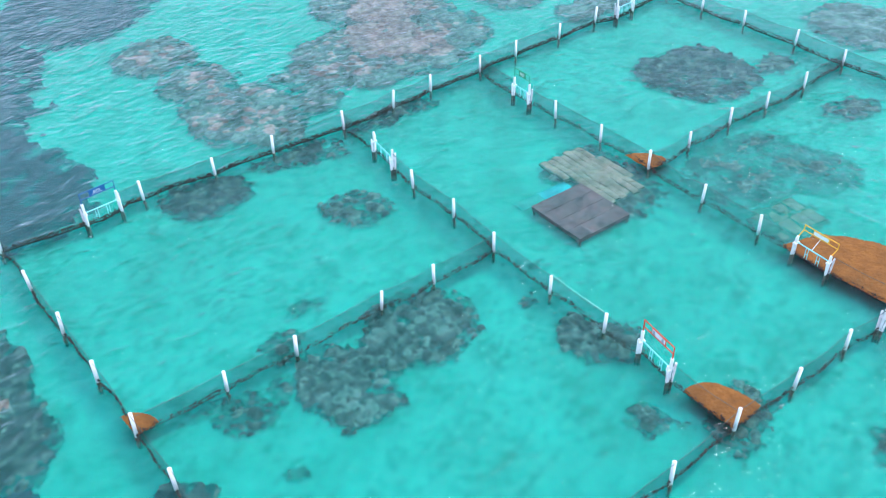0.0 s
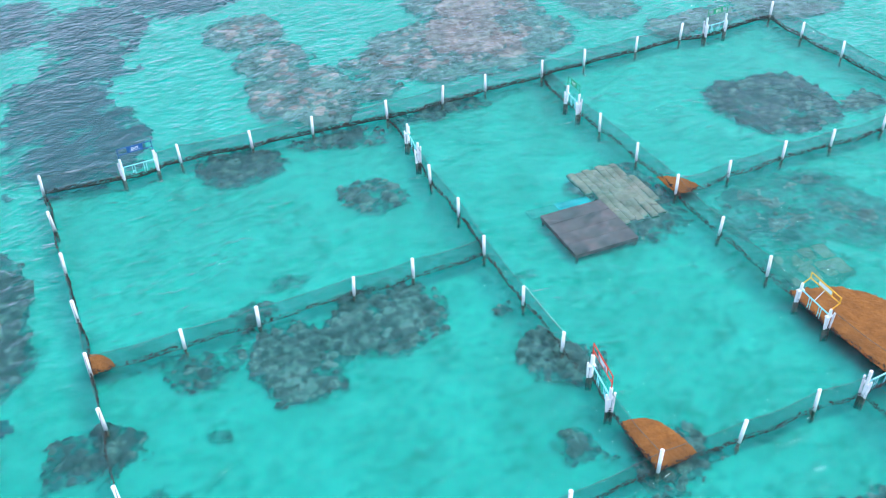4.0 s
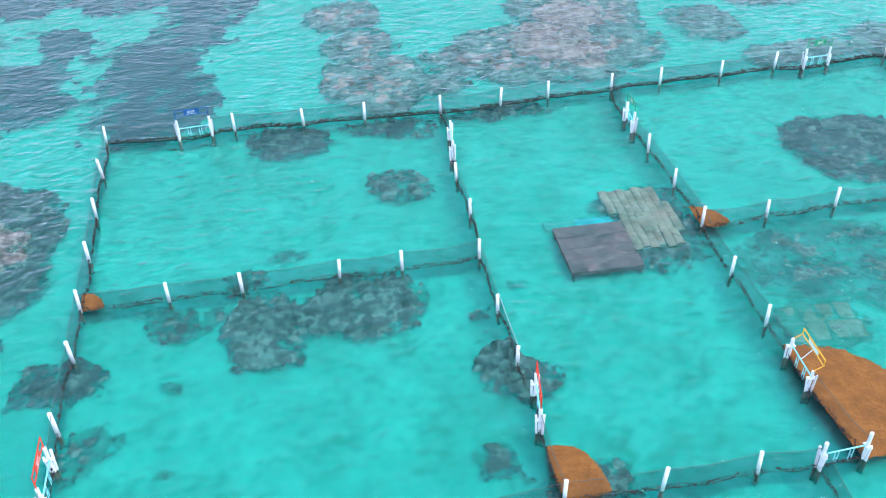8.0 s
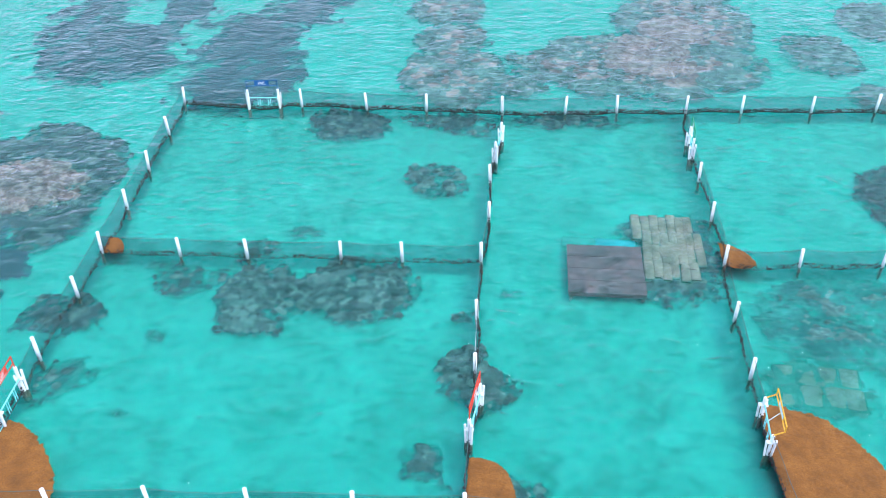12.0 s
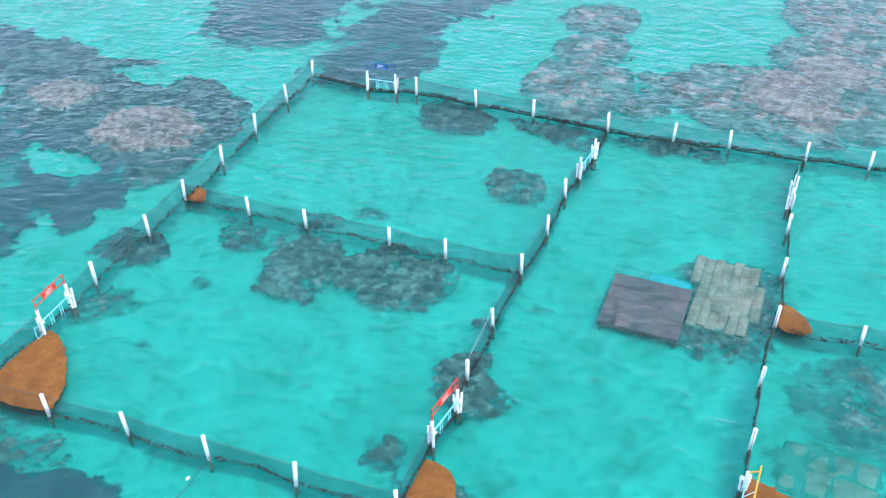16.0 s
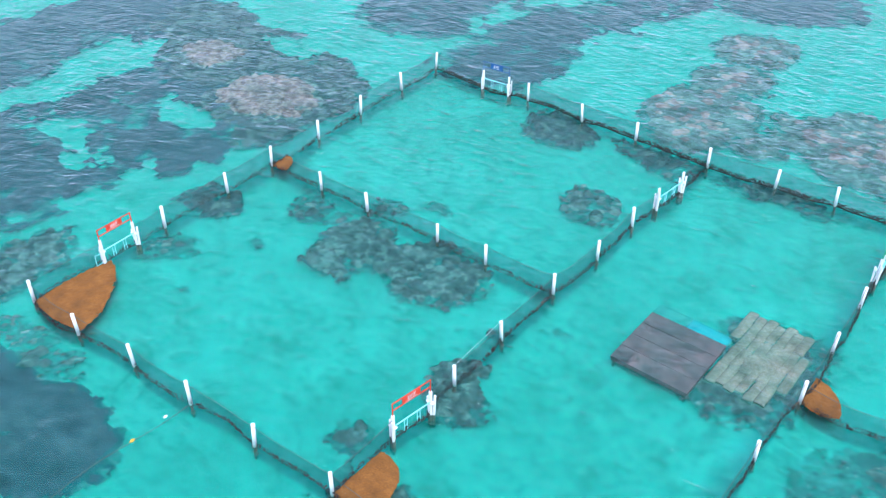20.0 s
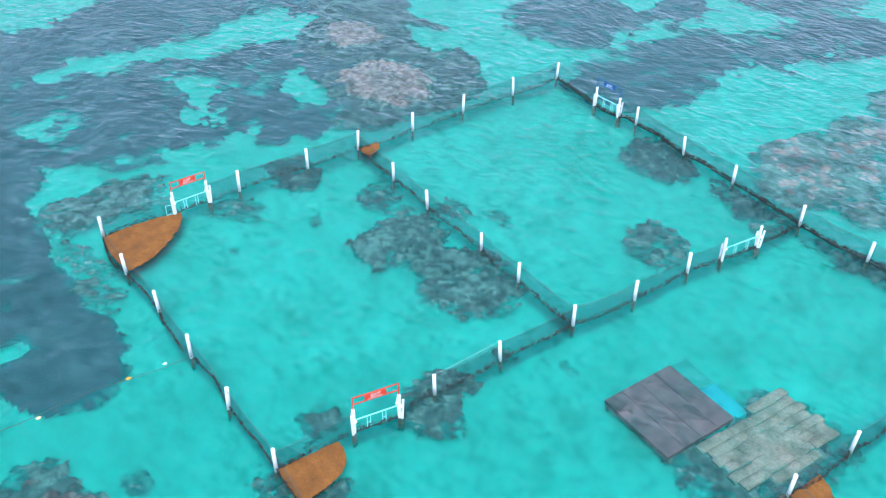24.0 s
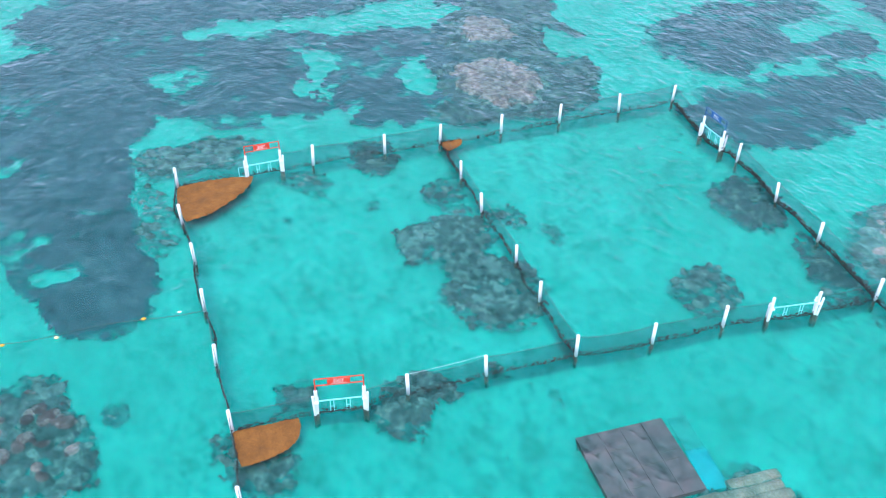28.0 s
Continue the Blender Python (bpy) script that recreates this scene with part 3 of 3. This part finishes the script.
# ---- net between two posts ----
def net_panel(a, b, density, spread, top=0.93, seed=0, gate=False, bow=None):
    r = random.Random(seed)
    a, b = Vector((*a, 0)), Vector((*b, 0))
    along = (b - a).normalized()
    side = Vector((-along.y, along.x, 0))
    length = (b - a).length
    base = new("net_panel")
    base.location = a
    bulge, sag, phase = r.uniform(-0.16, 0.16), r.uniform(0.03, 0.10), r.uniform(0, 6)
    bulge = bulge if bow is None else bow

    def drift(u):
        return bulge * math.sin(math.pi * u) + 0.035 * math.sin(9 * u + phase) * math.sin(math.pi * u)

    def place(u, z):
        loose = 1 - min(1, max(0, z) / top)
        return along * (u * length) + side * (drift(u) * (0.25 + 0.75 * loose)) + Vector((0, 0, z))

    n, rows = 14, 7
    bm = bmesh.new()
    grid = []
    for i in range(n + 1):
        u = i / n
        high = 0.05 if gate else top - sag * 4 * u * (1 - u)
        grid.append([bm.verts.new(place(u, -0.04 + (high + 0.04) * j / rows)) for j in range(rows + 1)])
    for i in range(n):
        for j in range(rows):
            bm.faces.new((grid[i][j], grid[i + 1][j], grid[i + 1][j + 1], grid[i][j + 1]))
    smooth(part("netting", bm, NET, base, "see-through dark green netting"))
    bm = bmesh.new()
    low = [[bm.verts.new(place(i / n, -0.04 + (SEABED + 0.04) * j / 3)) for j in range(4)] for i in range(n + 1)]
    for i in range(n):
        for j in range(3):
            bm.faces.new((low[i][j], low[i + 1][j], low[i + 1][j + 1], low[i][j + 1]))
    smooth(part("skirt", bm, SKIRT, base, "thin netting hanging to the seabed"))
    if not gate:
        bm = bmesh.new()
        swept(bm, [place(i / n, top - sag * 4 * i / n * (1 - i / n)) for i in range(n + 1)], 0.009, 5)
        part("head_rope", bm, ROPE, base)
    bm = bmesh.new()
    swept(bm, [place(i / n, 0.0) for i in range(n + 1)], 0.004 + 0.02 * density ** 5)
    tagged(part("foot_line", bm, MUSSEL, base, "dark growth along the waterline"))
    spots = []
    for k in range(int(length * (50 + 25 * density ** 4) * density)):
        u, level = r.random(), r.choice((0.03, 0.13)) + r.gauss(0, 0.02 + 0.012 * density)
        bunch = place(u, max(0.0, level))
        for _ in range(r.randint(1, 4)):
            p = bunch + along * r.gauss(0, 0.03) + side * r.gauss(0, spread * 0.25) + Vector((0, 0, r.gauss(0, 0.014)))
            spots.append((p, r.uniform(0.010, 0.026 + 0.010 * density)))
    tagged(lumps("fouling", spots, MUSSEL, base, seed), "dark mussel and weed growth at the waterline", kind="stuff")
    return tagged(base, "green net panel with dark fouled waterline between posts", "fishing net", "net panels")


# ---- gates ----
def letters(text, size, mat, parent, m):
    c = bpy.data.curves.new("lettering", "FONT")
    c.body, c.size, c.extrude, c.align_x, c.align_y = text, size, 0.003, "CENTER", "CENTER"
    c.materials.append(mat)
    ob = new("lettering", c)
    deps = bpy.context.evaluated_depsgraph_get()
    me = bpy.data.meshes.new_from_object(ob.evaluated_get(deps))
    bpy.data.objects.remove(ob)
    t = new("lettering", me)
    t.parent = parent
    t.matrix_local = m
    return t


def gate(a, b, paint=None, label="", face=1, back=None, text="EXIT", words=True, lean=0.0, flap=False, tall=1.0):
    a, b = Vector((*a, 0)), Vector((*b, 0))
    w = (b - a).length
    base = new("sea_gate")
    base.matrix_world = Matrix.Translation(a) @ pose(0, 0, 0, 0, 0, math.degrees(math.atan2(b.y - a.y, b.x - a.x)))
    for end, out in ((0.0, -1), (w, 1)):
        for dx, dy, h, r, tip in ((0.0, 0.0, 1.00, 0.056, 0.0), (0.07, 0.07, 0.80, 0.042, 0.025), (0.03, -0.10, 0.66, 0.038, -0.03)):
            x, dz = end + out * dx, rng.uniform(-0.05, 0.05)
            foot, head = Vector((x, dy, -0.02)), Vector((x + out * tip, dy + tip, (h + dz) * tall))
            bm = bmesh.new()
            r *= 0.4 + 0.6 * tall
            tube(bm, foot, head, r, seg=14)
            tube(bm, head - Vector((0, 0, 0.004)), head + Vector((0, 0, 0.02)), r * 1.06, r * 0.75, seg=14)
            post = part("post", bm, PVC, base)
            bm = bmesh.new()
            tube(bm, foot + Vector((0, 0, 0.01)), (x, dy, SEABED - 0.05), r * 1.05, seg=10)
            part("pile", bm, PILE, post, "dark fouled submerged pile")
        bm = bmesh.new()
        box(bm, (end - 0.07, -0.15, 0.50), (end + 0.07, 0.13, 0.545), 0.01)
        part("clamp", bm, PVC, base)
    bm = bmesh.new()
    tube(bm, (0.03, 0.02, 0.55), (w - 0.03, 0.02, 0.53), 0.024)
    part("top_bar", bm, AQUA, base)
    for u in (0.34, 0.68):
        bm = bmesh.new()
        for d in (-0.055, 0.055):
            tube(bm, (u * w + d, 0.02, 0.54), (u * w + d, 0.02, 0.05), 0.014, seg=8)
        tube(bm, (u * w - 0.055, 0.02, 0.26), (u * w + 0.055, 0.02, 0.26), 0.014, seg=8)
        part("rung_frame", bm, AQUA, base)
    bm = bmesh.new()
    tube(bm, (0, 0.02, 0.06), (w, 0.02, 0.05), 0.016, seg=8)
    part("bottom_bar", bm, MUSSEL, base, "fouled dark bottom bar")
    if flap:
        bm = bmesh.new()
        for p, q in (((w + 0.06, 0.06), (w + 0.36, 0.06)), ((w + 0.06, 0.46), (w + 0.36, 0.50)), ((w + 0.07, 0.06), (w + 0.07, 0.48)), ((w + 0.35, 0.06), (w + 0.35, 0.5))):
            tube(bm, (p[0], 0.02, p[1]), (q[0], 0.02, q[1]), 0.014, seg=8)
        part("side_frame", bm, AQUA, base)
    if paint:
        lo, hi = 1.17 * tall, 1.44 * tall
        bm = bmesh.new()
        for x in (0.0, w):
            tube(bm, (x, 0, 0.96 * tall), (x, lean, lo), 0.02, seg=8)
            tube(bm, (x, lean, lo), (x, lean, hi), 0.02, seg=8)
        for z in (lo, hi):
            tube(bm, (-0.02, lean, z), (w + 0.02, lean, z), 0.02, seg=8)
        frame_ob = part("sign_frame", bm, paint, base)
        p0, p1 = 0.27 * w, 0.74 * w
        bm = bmesh.new()
        box(bm, (p0, -0.012, lo + 0.012), (p1, 0.012, hi - 0.012), 0.004)
        panel = part("sign_panel", bm, paint, base)
        panel.location.y = lean
        if lean:
            bm = bmesh.new()
            tube(bm, (w / 2, lean, lo), (w * 0.45, 0.03, 0.54), 0.015, seg=8)
            part("brace", bm, PVC, base)
        mid = (p0 + p1) / 2
        turn = pose(mid, -0.016, (lo + hi) / 2 + 0.01, 90, 0, 0) if face > 0 else pose(mid, 0.016, (lo + hi) / 2 + 0.01, 90, 0, 180)
        if words and paint is RED:
            bm = bmesh.new()
            y0, y1 = sorted((-0.0125 * face, -0.0155 * face))
            for k in range(9):
                x = p0 + 0.03 + (p1 - p0 - 0.1) * k / 8
                for z in (lo + 0.025, hi - 0.033):
                    box(bm, (x, y0, z), (x + 0.035, y1, z + 0.008))
            tagged(part("printed_border", bm, PRINT, panel), kind="stuff")
        if words:
            bm = bmesh.new()
            y0, y1 = sorted((-0.0125 * face, -0.0155 * face))
            box(bm, (p0 + 0.12, y0, lo + 0.05), (p1 - 0.12, y1, lo + 0.062))
            part("small_print", bm, PRINT, panel)
            letters(text, 0.155, PRINT, panel, turn)
        if back:
            s = 0.016 * face
            bm = bmesh.new()
            box(bm, (p0 + 0.03, min(0.0125 * face, s), lo + 0.04), (p1 - 0.03, max(0.0125 * face, s), hi - 0.04))
            part("printed_face", bm, PRINT, panel, "white printed face")
            if back == "marks":
                y0, y1 = sorted((0.017 * face, 0.021 * face))
                for q in (0.16, 0.78):
                    x = p0 + (p1 - p0) * q
                    for x0, x1, z0, z1 in ((-0.06, 0.06, 0.06, 0.12), (-0.04, 0.05, 0.15, 0.2)):
                        bm = bmesh.new()
                        box(bm, (x + x0, y0, lo + z0), (x + x1, y1, lo + z1))
                        part("printed_mark", bm, INK, panel)
    return tagged(base, label, "gate", "sea gates")


GATES = {
    "ng": dict(paint=BLUE, label="white post gate with a blue exit sign and aqua bar", face=1),
    "rg": dict(paint=RED, label="white post gate with a red exit sign by floating weed", face=-1, flap=True),
    "sg": dict(paint=RED, label="white post gate with a red exit sign, white on its back", face=-1, back="marks"),
    "yg": dict(paint=YELLOW, label="white post gate with a yellow framed white sign beside thick weed", face=-1, back="plain", words=False, lean=0.28, tall=0.84),
    "cg": dict(paint=GREEN, label="white post gate with a small green sign", face=1),
    "gg": dict(paint=GREEN, label="white post gate with a green exit sign at the back netting", face=1),
    "bg": dict(label="unsigned white post gate with an aqua bar"),
    "xg": dict(label="unsigned white post gate with a bright aqua bar"),
}

TALL = {"north": 0.90, "cross": 0.85, "middle": 0.86, "west": 0.94, "south": 0.91, "inner": 0.88, "east_cross": 0.82, "east": 0.85}
# panels pressed out by the weed behind them: sideways bow at the waterline
BOWED = {((-13.51, -9.44), SW): -0.20, (SW, (-10.68, -12.22)): -0.26, (CM, (11.47, 0.91)): -0.22, (NB, (0.12, 8.80)): 0.0, (BM, (0.13, -3.12)): 0.05}
placed, seed = set(), 100
for line, stops in LINES.items():
    density, spread = FOULING[line]
    nodes, gates, name = [], [], None
    for s in stops:
        if isinstance(s, str):
            name = s
            gates.append((name, len(nodes)))
        else:
            nodes.append(s)
    gate_at = {i: g for g, i in gates}
    for i, g in gate_at.items():
        # a gate's own posts stand at its two ends
        p, q = nodes[i], nodes[i + 1]
        gate(p, q, **GATES[g])
        placed |= {p, q}
    for p in nodes:
        if p not in placed:
            placed.add(p)
            tall = TALL.get(line, 0.9)
            fence_post(p, tall * rng.uniform(0.96, 1.04), rng.uniform(0.058, 0.066), (rng.uniform(-3, 3), rng.uniform(-3, 3)))
    for i in range(len(nodes) - 1):
        seed += 1
        net_panel(nodes[i], nodes[i + 1], density, spread, TALL.get(line, 0.9) - 0.06, seed=seed, gate=i in gate_at, bow=BOWED.get((nodes[i], nodes[i + 1])))


# ---- floating weed ----
def weed_raft(corner, to_a, to_b, power, seed, label, bow=(0.02, 0.02)):
    """A floating raft that fills the corner between two nets, out to a rounded free edge."""
    c, a, b = Vector(corner), Vector(to_a) - Vector(corner), Vector(to_b) - Vector(corner)
    cell = 0.03
    pts = [c, c + a, c + b, c + a + b]
    X, Y = np.meshgrid(np.arange(min(p.x for p in pts) - 0.3, max(p.x for p in pts) + 0.3, cell), np.arange(min(p.y for p in pts) - 0.3, max(p.y for p in pts) + 0.3, cell))
    det = a.x * b.y - a.y * b.x
    dx, dy = X - c.x, Y - c.y
    u, v = (dx * b.y - dy * b.x) / det, (a.x * dy - a.y * dx) / det
    edge = np.clip(u, 0, None) ** power + np.clip(v, 0, None) ** power
    F = np.minimum(1 - edge + 0.12 * fbm(X * 1.6, Y * 1.6, seed, 4) + 0.10 * fbm(X * 11, Y * 11, seed + 9, 3), np.minimum(u + bow[0] * np.sin(np.pi * np.clip(v, 0, 1)), v + bow[1] * np.sin(np.pi * np.clip(u, 0, 1))) * 3 + 0.02 + 0.1 * fbm(X * 5, Y * 5, seed + 2, 2))
    Z = 0.004 + 0.035 * np.clip(F * 6, 0, 1) + 0.035 * fbm(X * 3, Y * 3, seed + 4, 3) + 0.06 * fbm(X * 12, Y * 12, seed + 6, 2)
    return tagged(sheet("weed_raft", X, Y, Z, F > 0, WEED), label, "seaweed", kind="stuff")


weed_raft(SW, (-13.5, -9.2), (-10.8, -12.1), 1.55, 51, "rust-brown floating seaweed caught in the pen corner", (0.05, 0.06))
weed_raft(SB, (0.45, -9.15), (1.95, -11.0), 2.4, 52, "rust-brown floating seaweed caught beside a corner post")
weed_raft(WM, (-14.35, 0.15), (-13.4, -0.8), 2.0, 53, "small rust-brown seaweed clump at a net corner")
weed_raft(CM, (8.72, 2.05), (10.0, 0.8), 1.8, 54, "rust-brown floating seaweed caught in the net corner", (0.14, 0.0))
weed_raft(SC, (8.95, -6.15), (12.6, -10.6), 2.2, 55, "broad thick rust-brown seaweed raft beside a gate")

# ---- sunken platform, sacks and sheets ----
def sunken_platform():
    base = new("sunken_platform")
    w, d, n = 2.75, 2.85, 4
    for i in range(n):
        bm = bmesh.new()
        y0, y1 = -d / 2 + d * i / n, -d / 2 + d * (i + 1) / n - 0.005
        box(bm, (-w / 2, y0, -0.03), (w / 2, y1, 0.03), 0.008)
        part("board", bm, SLATE, base)
    for x, y0, y1 in ((-0.62, -1.3, 0.2), (0.15, -0.5, 1.2), (0.8, -1.2, -0.2), (-0.15, 0.3, 1.3)):
        bm = bmesh.new()
        box(bm, (x - 0.012, y0, 0.031), (x + 0.012, y1, 0.035))
        part("seam", bm, PILE, base, "pale worn seam")
    bm = bmesh.new()
    for x in (-w / 2 + 0.08, 0, w / 2 - 0.08):
        box(bm, (x - 0.03, -d / 2 + 0.05, -0.1), (x + 0.03, d / 2 - 0.05, -0.035))
    part("bearer", bm, PILE, base)
    for x0, x1, y0, y1 in ((-w / 2 + 0.02, w / 2 - 0.02, -d / 2 + 0.02, -d / 2 + 0.05), (-w / 2 + 0.02, w / 2 - 0.02, d / 2 - 0.05, d / 2 - 0.02),
                           (-w / 2 + 0.02, -w / 2 + 0.05, -d / 2 + 0.06, d / 2 - 0.06), (w / 2 - 0.05, w / 2 - 0.02, -d / 2 + 0.06, d / 2 - 0.06)):
        bm = bmesh.new()
        box(bm, (x0, y0, -0.17), (x1, y1, -0.034), 0.006)
        part("skirt", bm, SLATE, base, "dark grey side board below the platform edge")
    for x in (-w / 2 + 0.1, w / 2 - 0.1):
        for y in (-d / 2 + 0.1, d / 2 - 0.1):
            bm = bmesh.new()
            tube(bm, (x, y, -0.45), (x, y, -0.035), 0.05)
            part("leg", bm, PILE, base)
    base.matrix_world = pose(4.53, 0.20, -0.13, 0, 0, 2)
    return tagged(base, "dark grey square platform of matting boards just under water", "platform")


sunken_platform()


def sack_mesh(length, width, thick, seed):
    r = random.Random(seed)
    bm = bmesh.new()
    n, k = 9, 12
    rings = []
    for i in range(n):
        u = i / (n - 1)
        pinch = (1 - abs(2 * u - 1) ** 11) ** 0.5 * 0.5 + 0.5
        ring = []
        for j in range(k):
            a = math.tau * j / k
            wob = 1 + r.uniform(-0.05, 0.05)
            across, up = (math.copysign(abs(f) ** 0.82, f) for f in (math.cos(a), math.sin(a)))
            ring.append(bm.verts.new(((u - 0.5) * length, across * width / 2 * (0.9 + 0.1 * pinch) * wob, up * thick * pinch * wob)))
        rings.append(ring)
    for i in range(n - 1):
        for j in range(k):
            bm.faces.new((rings[i][j], rings[i + 1][j], rings[i + 1][(j + 1) % k], rings[i][(j + 1) % k]))
    bm.faces.new(rings[0][::-1])
    bm.faces.new(rings[-1])
    return bm


def sack_field(cells, z, turn, label, seed, size=(1.12, 0.385, 0.11)):
    r = random.Random(seed)
    first = []
    for i in range(4):
        ob = smooth(part("sandbag", sack_mesh(*size, seed + i), SACK))
        tagged(ob, label, "sandbag", "sunken sandbags")
        first.append(ob)
    left = list(first)
    for x, y in cells:
        m = pose(x + r.uniform(-0.04, 0.04), y + r.uniform(-0.03, 0.03), z + r.uniform(-0.02, 0.02), r.uniform(-4, 4), r.uniform(-3, 3), turn + r.uniform(-2.5, 2.5))
        if left:
            left.pop().matrix_world = m
        else:
            copy_thing(first[r.randrange(4)], m)


cells = []
for i in range(7):
    for j in range(4):
        x, y = 6.13 + 0.325 * i, 0.52 + 0.98 * j + (0.10 if i % 2 else -0.02)
        if not (j == 0 and i > 5) and not (j == 3 and i > 5):
            cells.append((x, y))
cells += [(5.78, 2.95), (5.80, 3.55)]
sack_field(cells, -0.32, 90, "pale green-grey sandbag in a sunken field of bags", 61)
slabs = [(10.15 + 0.66 * i, -5.25 + 0.96 * j) for i in range(4) for j in range(2)]
sack_field(slabs, -0.50, 86, "silted flat pale geotextile bag half sunk in coral", 71, (0.98, 0.74, 0.09))
reef("rubble_mound", [(7.2, 2.2, 1.5, 2.2, 0), (6.0, -0.2, 1.5, 0.8, -20), (7.6, 0.2, 1.1, 0.9, 0), (5.6, 3.1, 0.5, 0.6, 0), (8.2, 2.0, 0.7, 1.8, 0)], 0.30, 0.06, 62, CORAL, "dark rubble mound under sunken sandbags", "rubble", ragged=0.35, per_m2=18, cap=-0.3)
reef("silt_drift", [(7.0, 1.7, 0.95, 1.5, 0)], 0.40, 0.05, 63, SACK, "pale silt settled over the middle of the sunken sandbags", "silt", ragged=0.5, clump=(0.05, 0.11), per_m2=30, cap=-0.19, base=0.95)

reef("silt_drift", [(11.1, -4.8, 1.5, 1.15, 0)], 0.17, 0.06, 64, SACK, "pale silt settled over half-sunken sandbags", "silt", ragged=0.35, clump=(0.04, 0.1), per_m2=20)


def sunken_sheet(name, w, d, mat, at, label, category):
    X, Y = np.meshgrid(np.linspace(-w / 2, w / 2, 24), np.linspace(-d / 2, d / 2, 14))
    Z = 0.03 * fbm(X * 3, Y * 3, 81, 3)
    ob = sheet(name, X, Y, Z, X < 99, mat)
    thick = ob.modifiers.new("thickness", "SOLIDIFY")
    thick.thickness = 0.012
    ob.matrix_world = at
    return tagged(ob, label, category)


sunken_sheet("tarpaulin", 1.5, 0.68, TARP, pose(4.98, 2.2, -0.46, 0, 0, -1), "bright blue tarpaulin on the seabed beside the platform", "tarpaulin")
sunken_sheet("netting_sheet", 1.3, 0.62, VEIL, pose(3.58, 2.22, -0.455, 0, 0, 0), "faded grey-green netting sheet on the seabed", "netting")


# ---- buoy line ----
def float_buoy(x, y, size, mat, label):
    bm = bmesh.new()
    bmesh.ops.create_uvsphere(bm, u_segments=14, v_segments=10, radius=size, matrix=Matrix.Diagonal((1, 1.5, 0.9, 1)))
    for s in (-1, 1):
        tube(bm, (0, s * size * 1.35, 0), (0, s * size * 1.75, 0), size * 0.3, seg=8)
    ob = smooth(part("float_buoy", bm, mat))
    ob.location = (x, y, 0.03)
    return tagged(ob, label, "buoy", "floats on the marker line")


for x, y, s, mat, lab in ((-5.36, -12.5, 0.045, PRINT, "small white float on a marker rope"), (-5.3, -13.7, 0.052, AMBER, "amber float on a marker rope"),
                          (-5.05, -16.5, 0.05, CREAM, "faded cream float on a marker rope"), (-5.1, -18.2, 0.052, AMBER, "amber float on a marker rope"), (-5.1, -20.8, 0.05, CREAM, "faded cream float on a marker rope")):
    float_buoy(x, y, s, mat, lab)
bm = bmesh.new()
ys = [-11.66 - 0.5 * i for i in range(26)]
line_pts = [(-5.25 - 0.1 * min(1, i / 3) + 0.09 * math.sin(i * 0.7) + 0.012 * i, y, 0.012) for i, y in enumerate(ys)]
swept(bm, line_pts, 0.012)
tagged(part("marker_rope", bm, ROPE), "thin dark floating rope carrying small floats", "rope")

# loose white line from two post heads
bm = bmesh.new()
swept(bm, [(0.13 + 0.017 * k, -3.12 - 0.26 * k, 0.90 - 0.005 * k - 0.0012 * k * (10 - k)) for k in range(11)], 0.004)
tagged(part("slack_line", bm, WHITE_ROPE), "slack white rope strung between two posts", "rope")
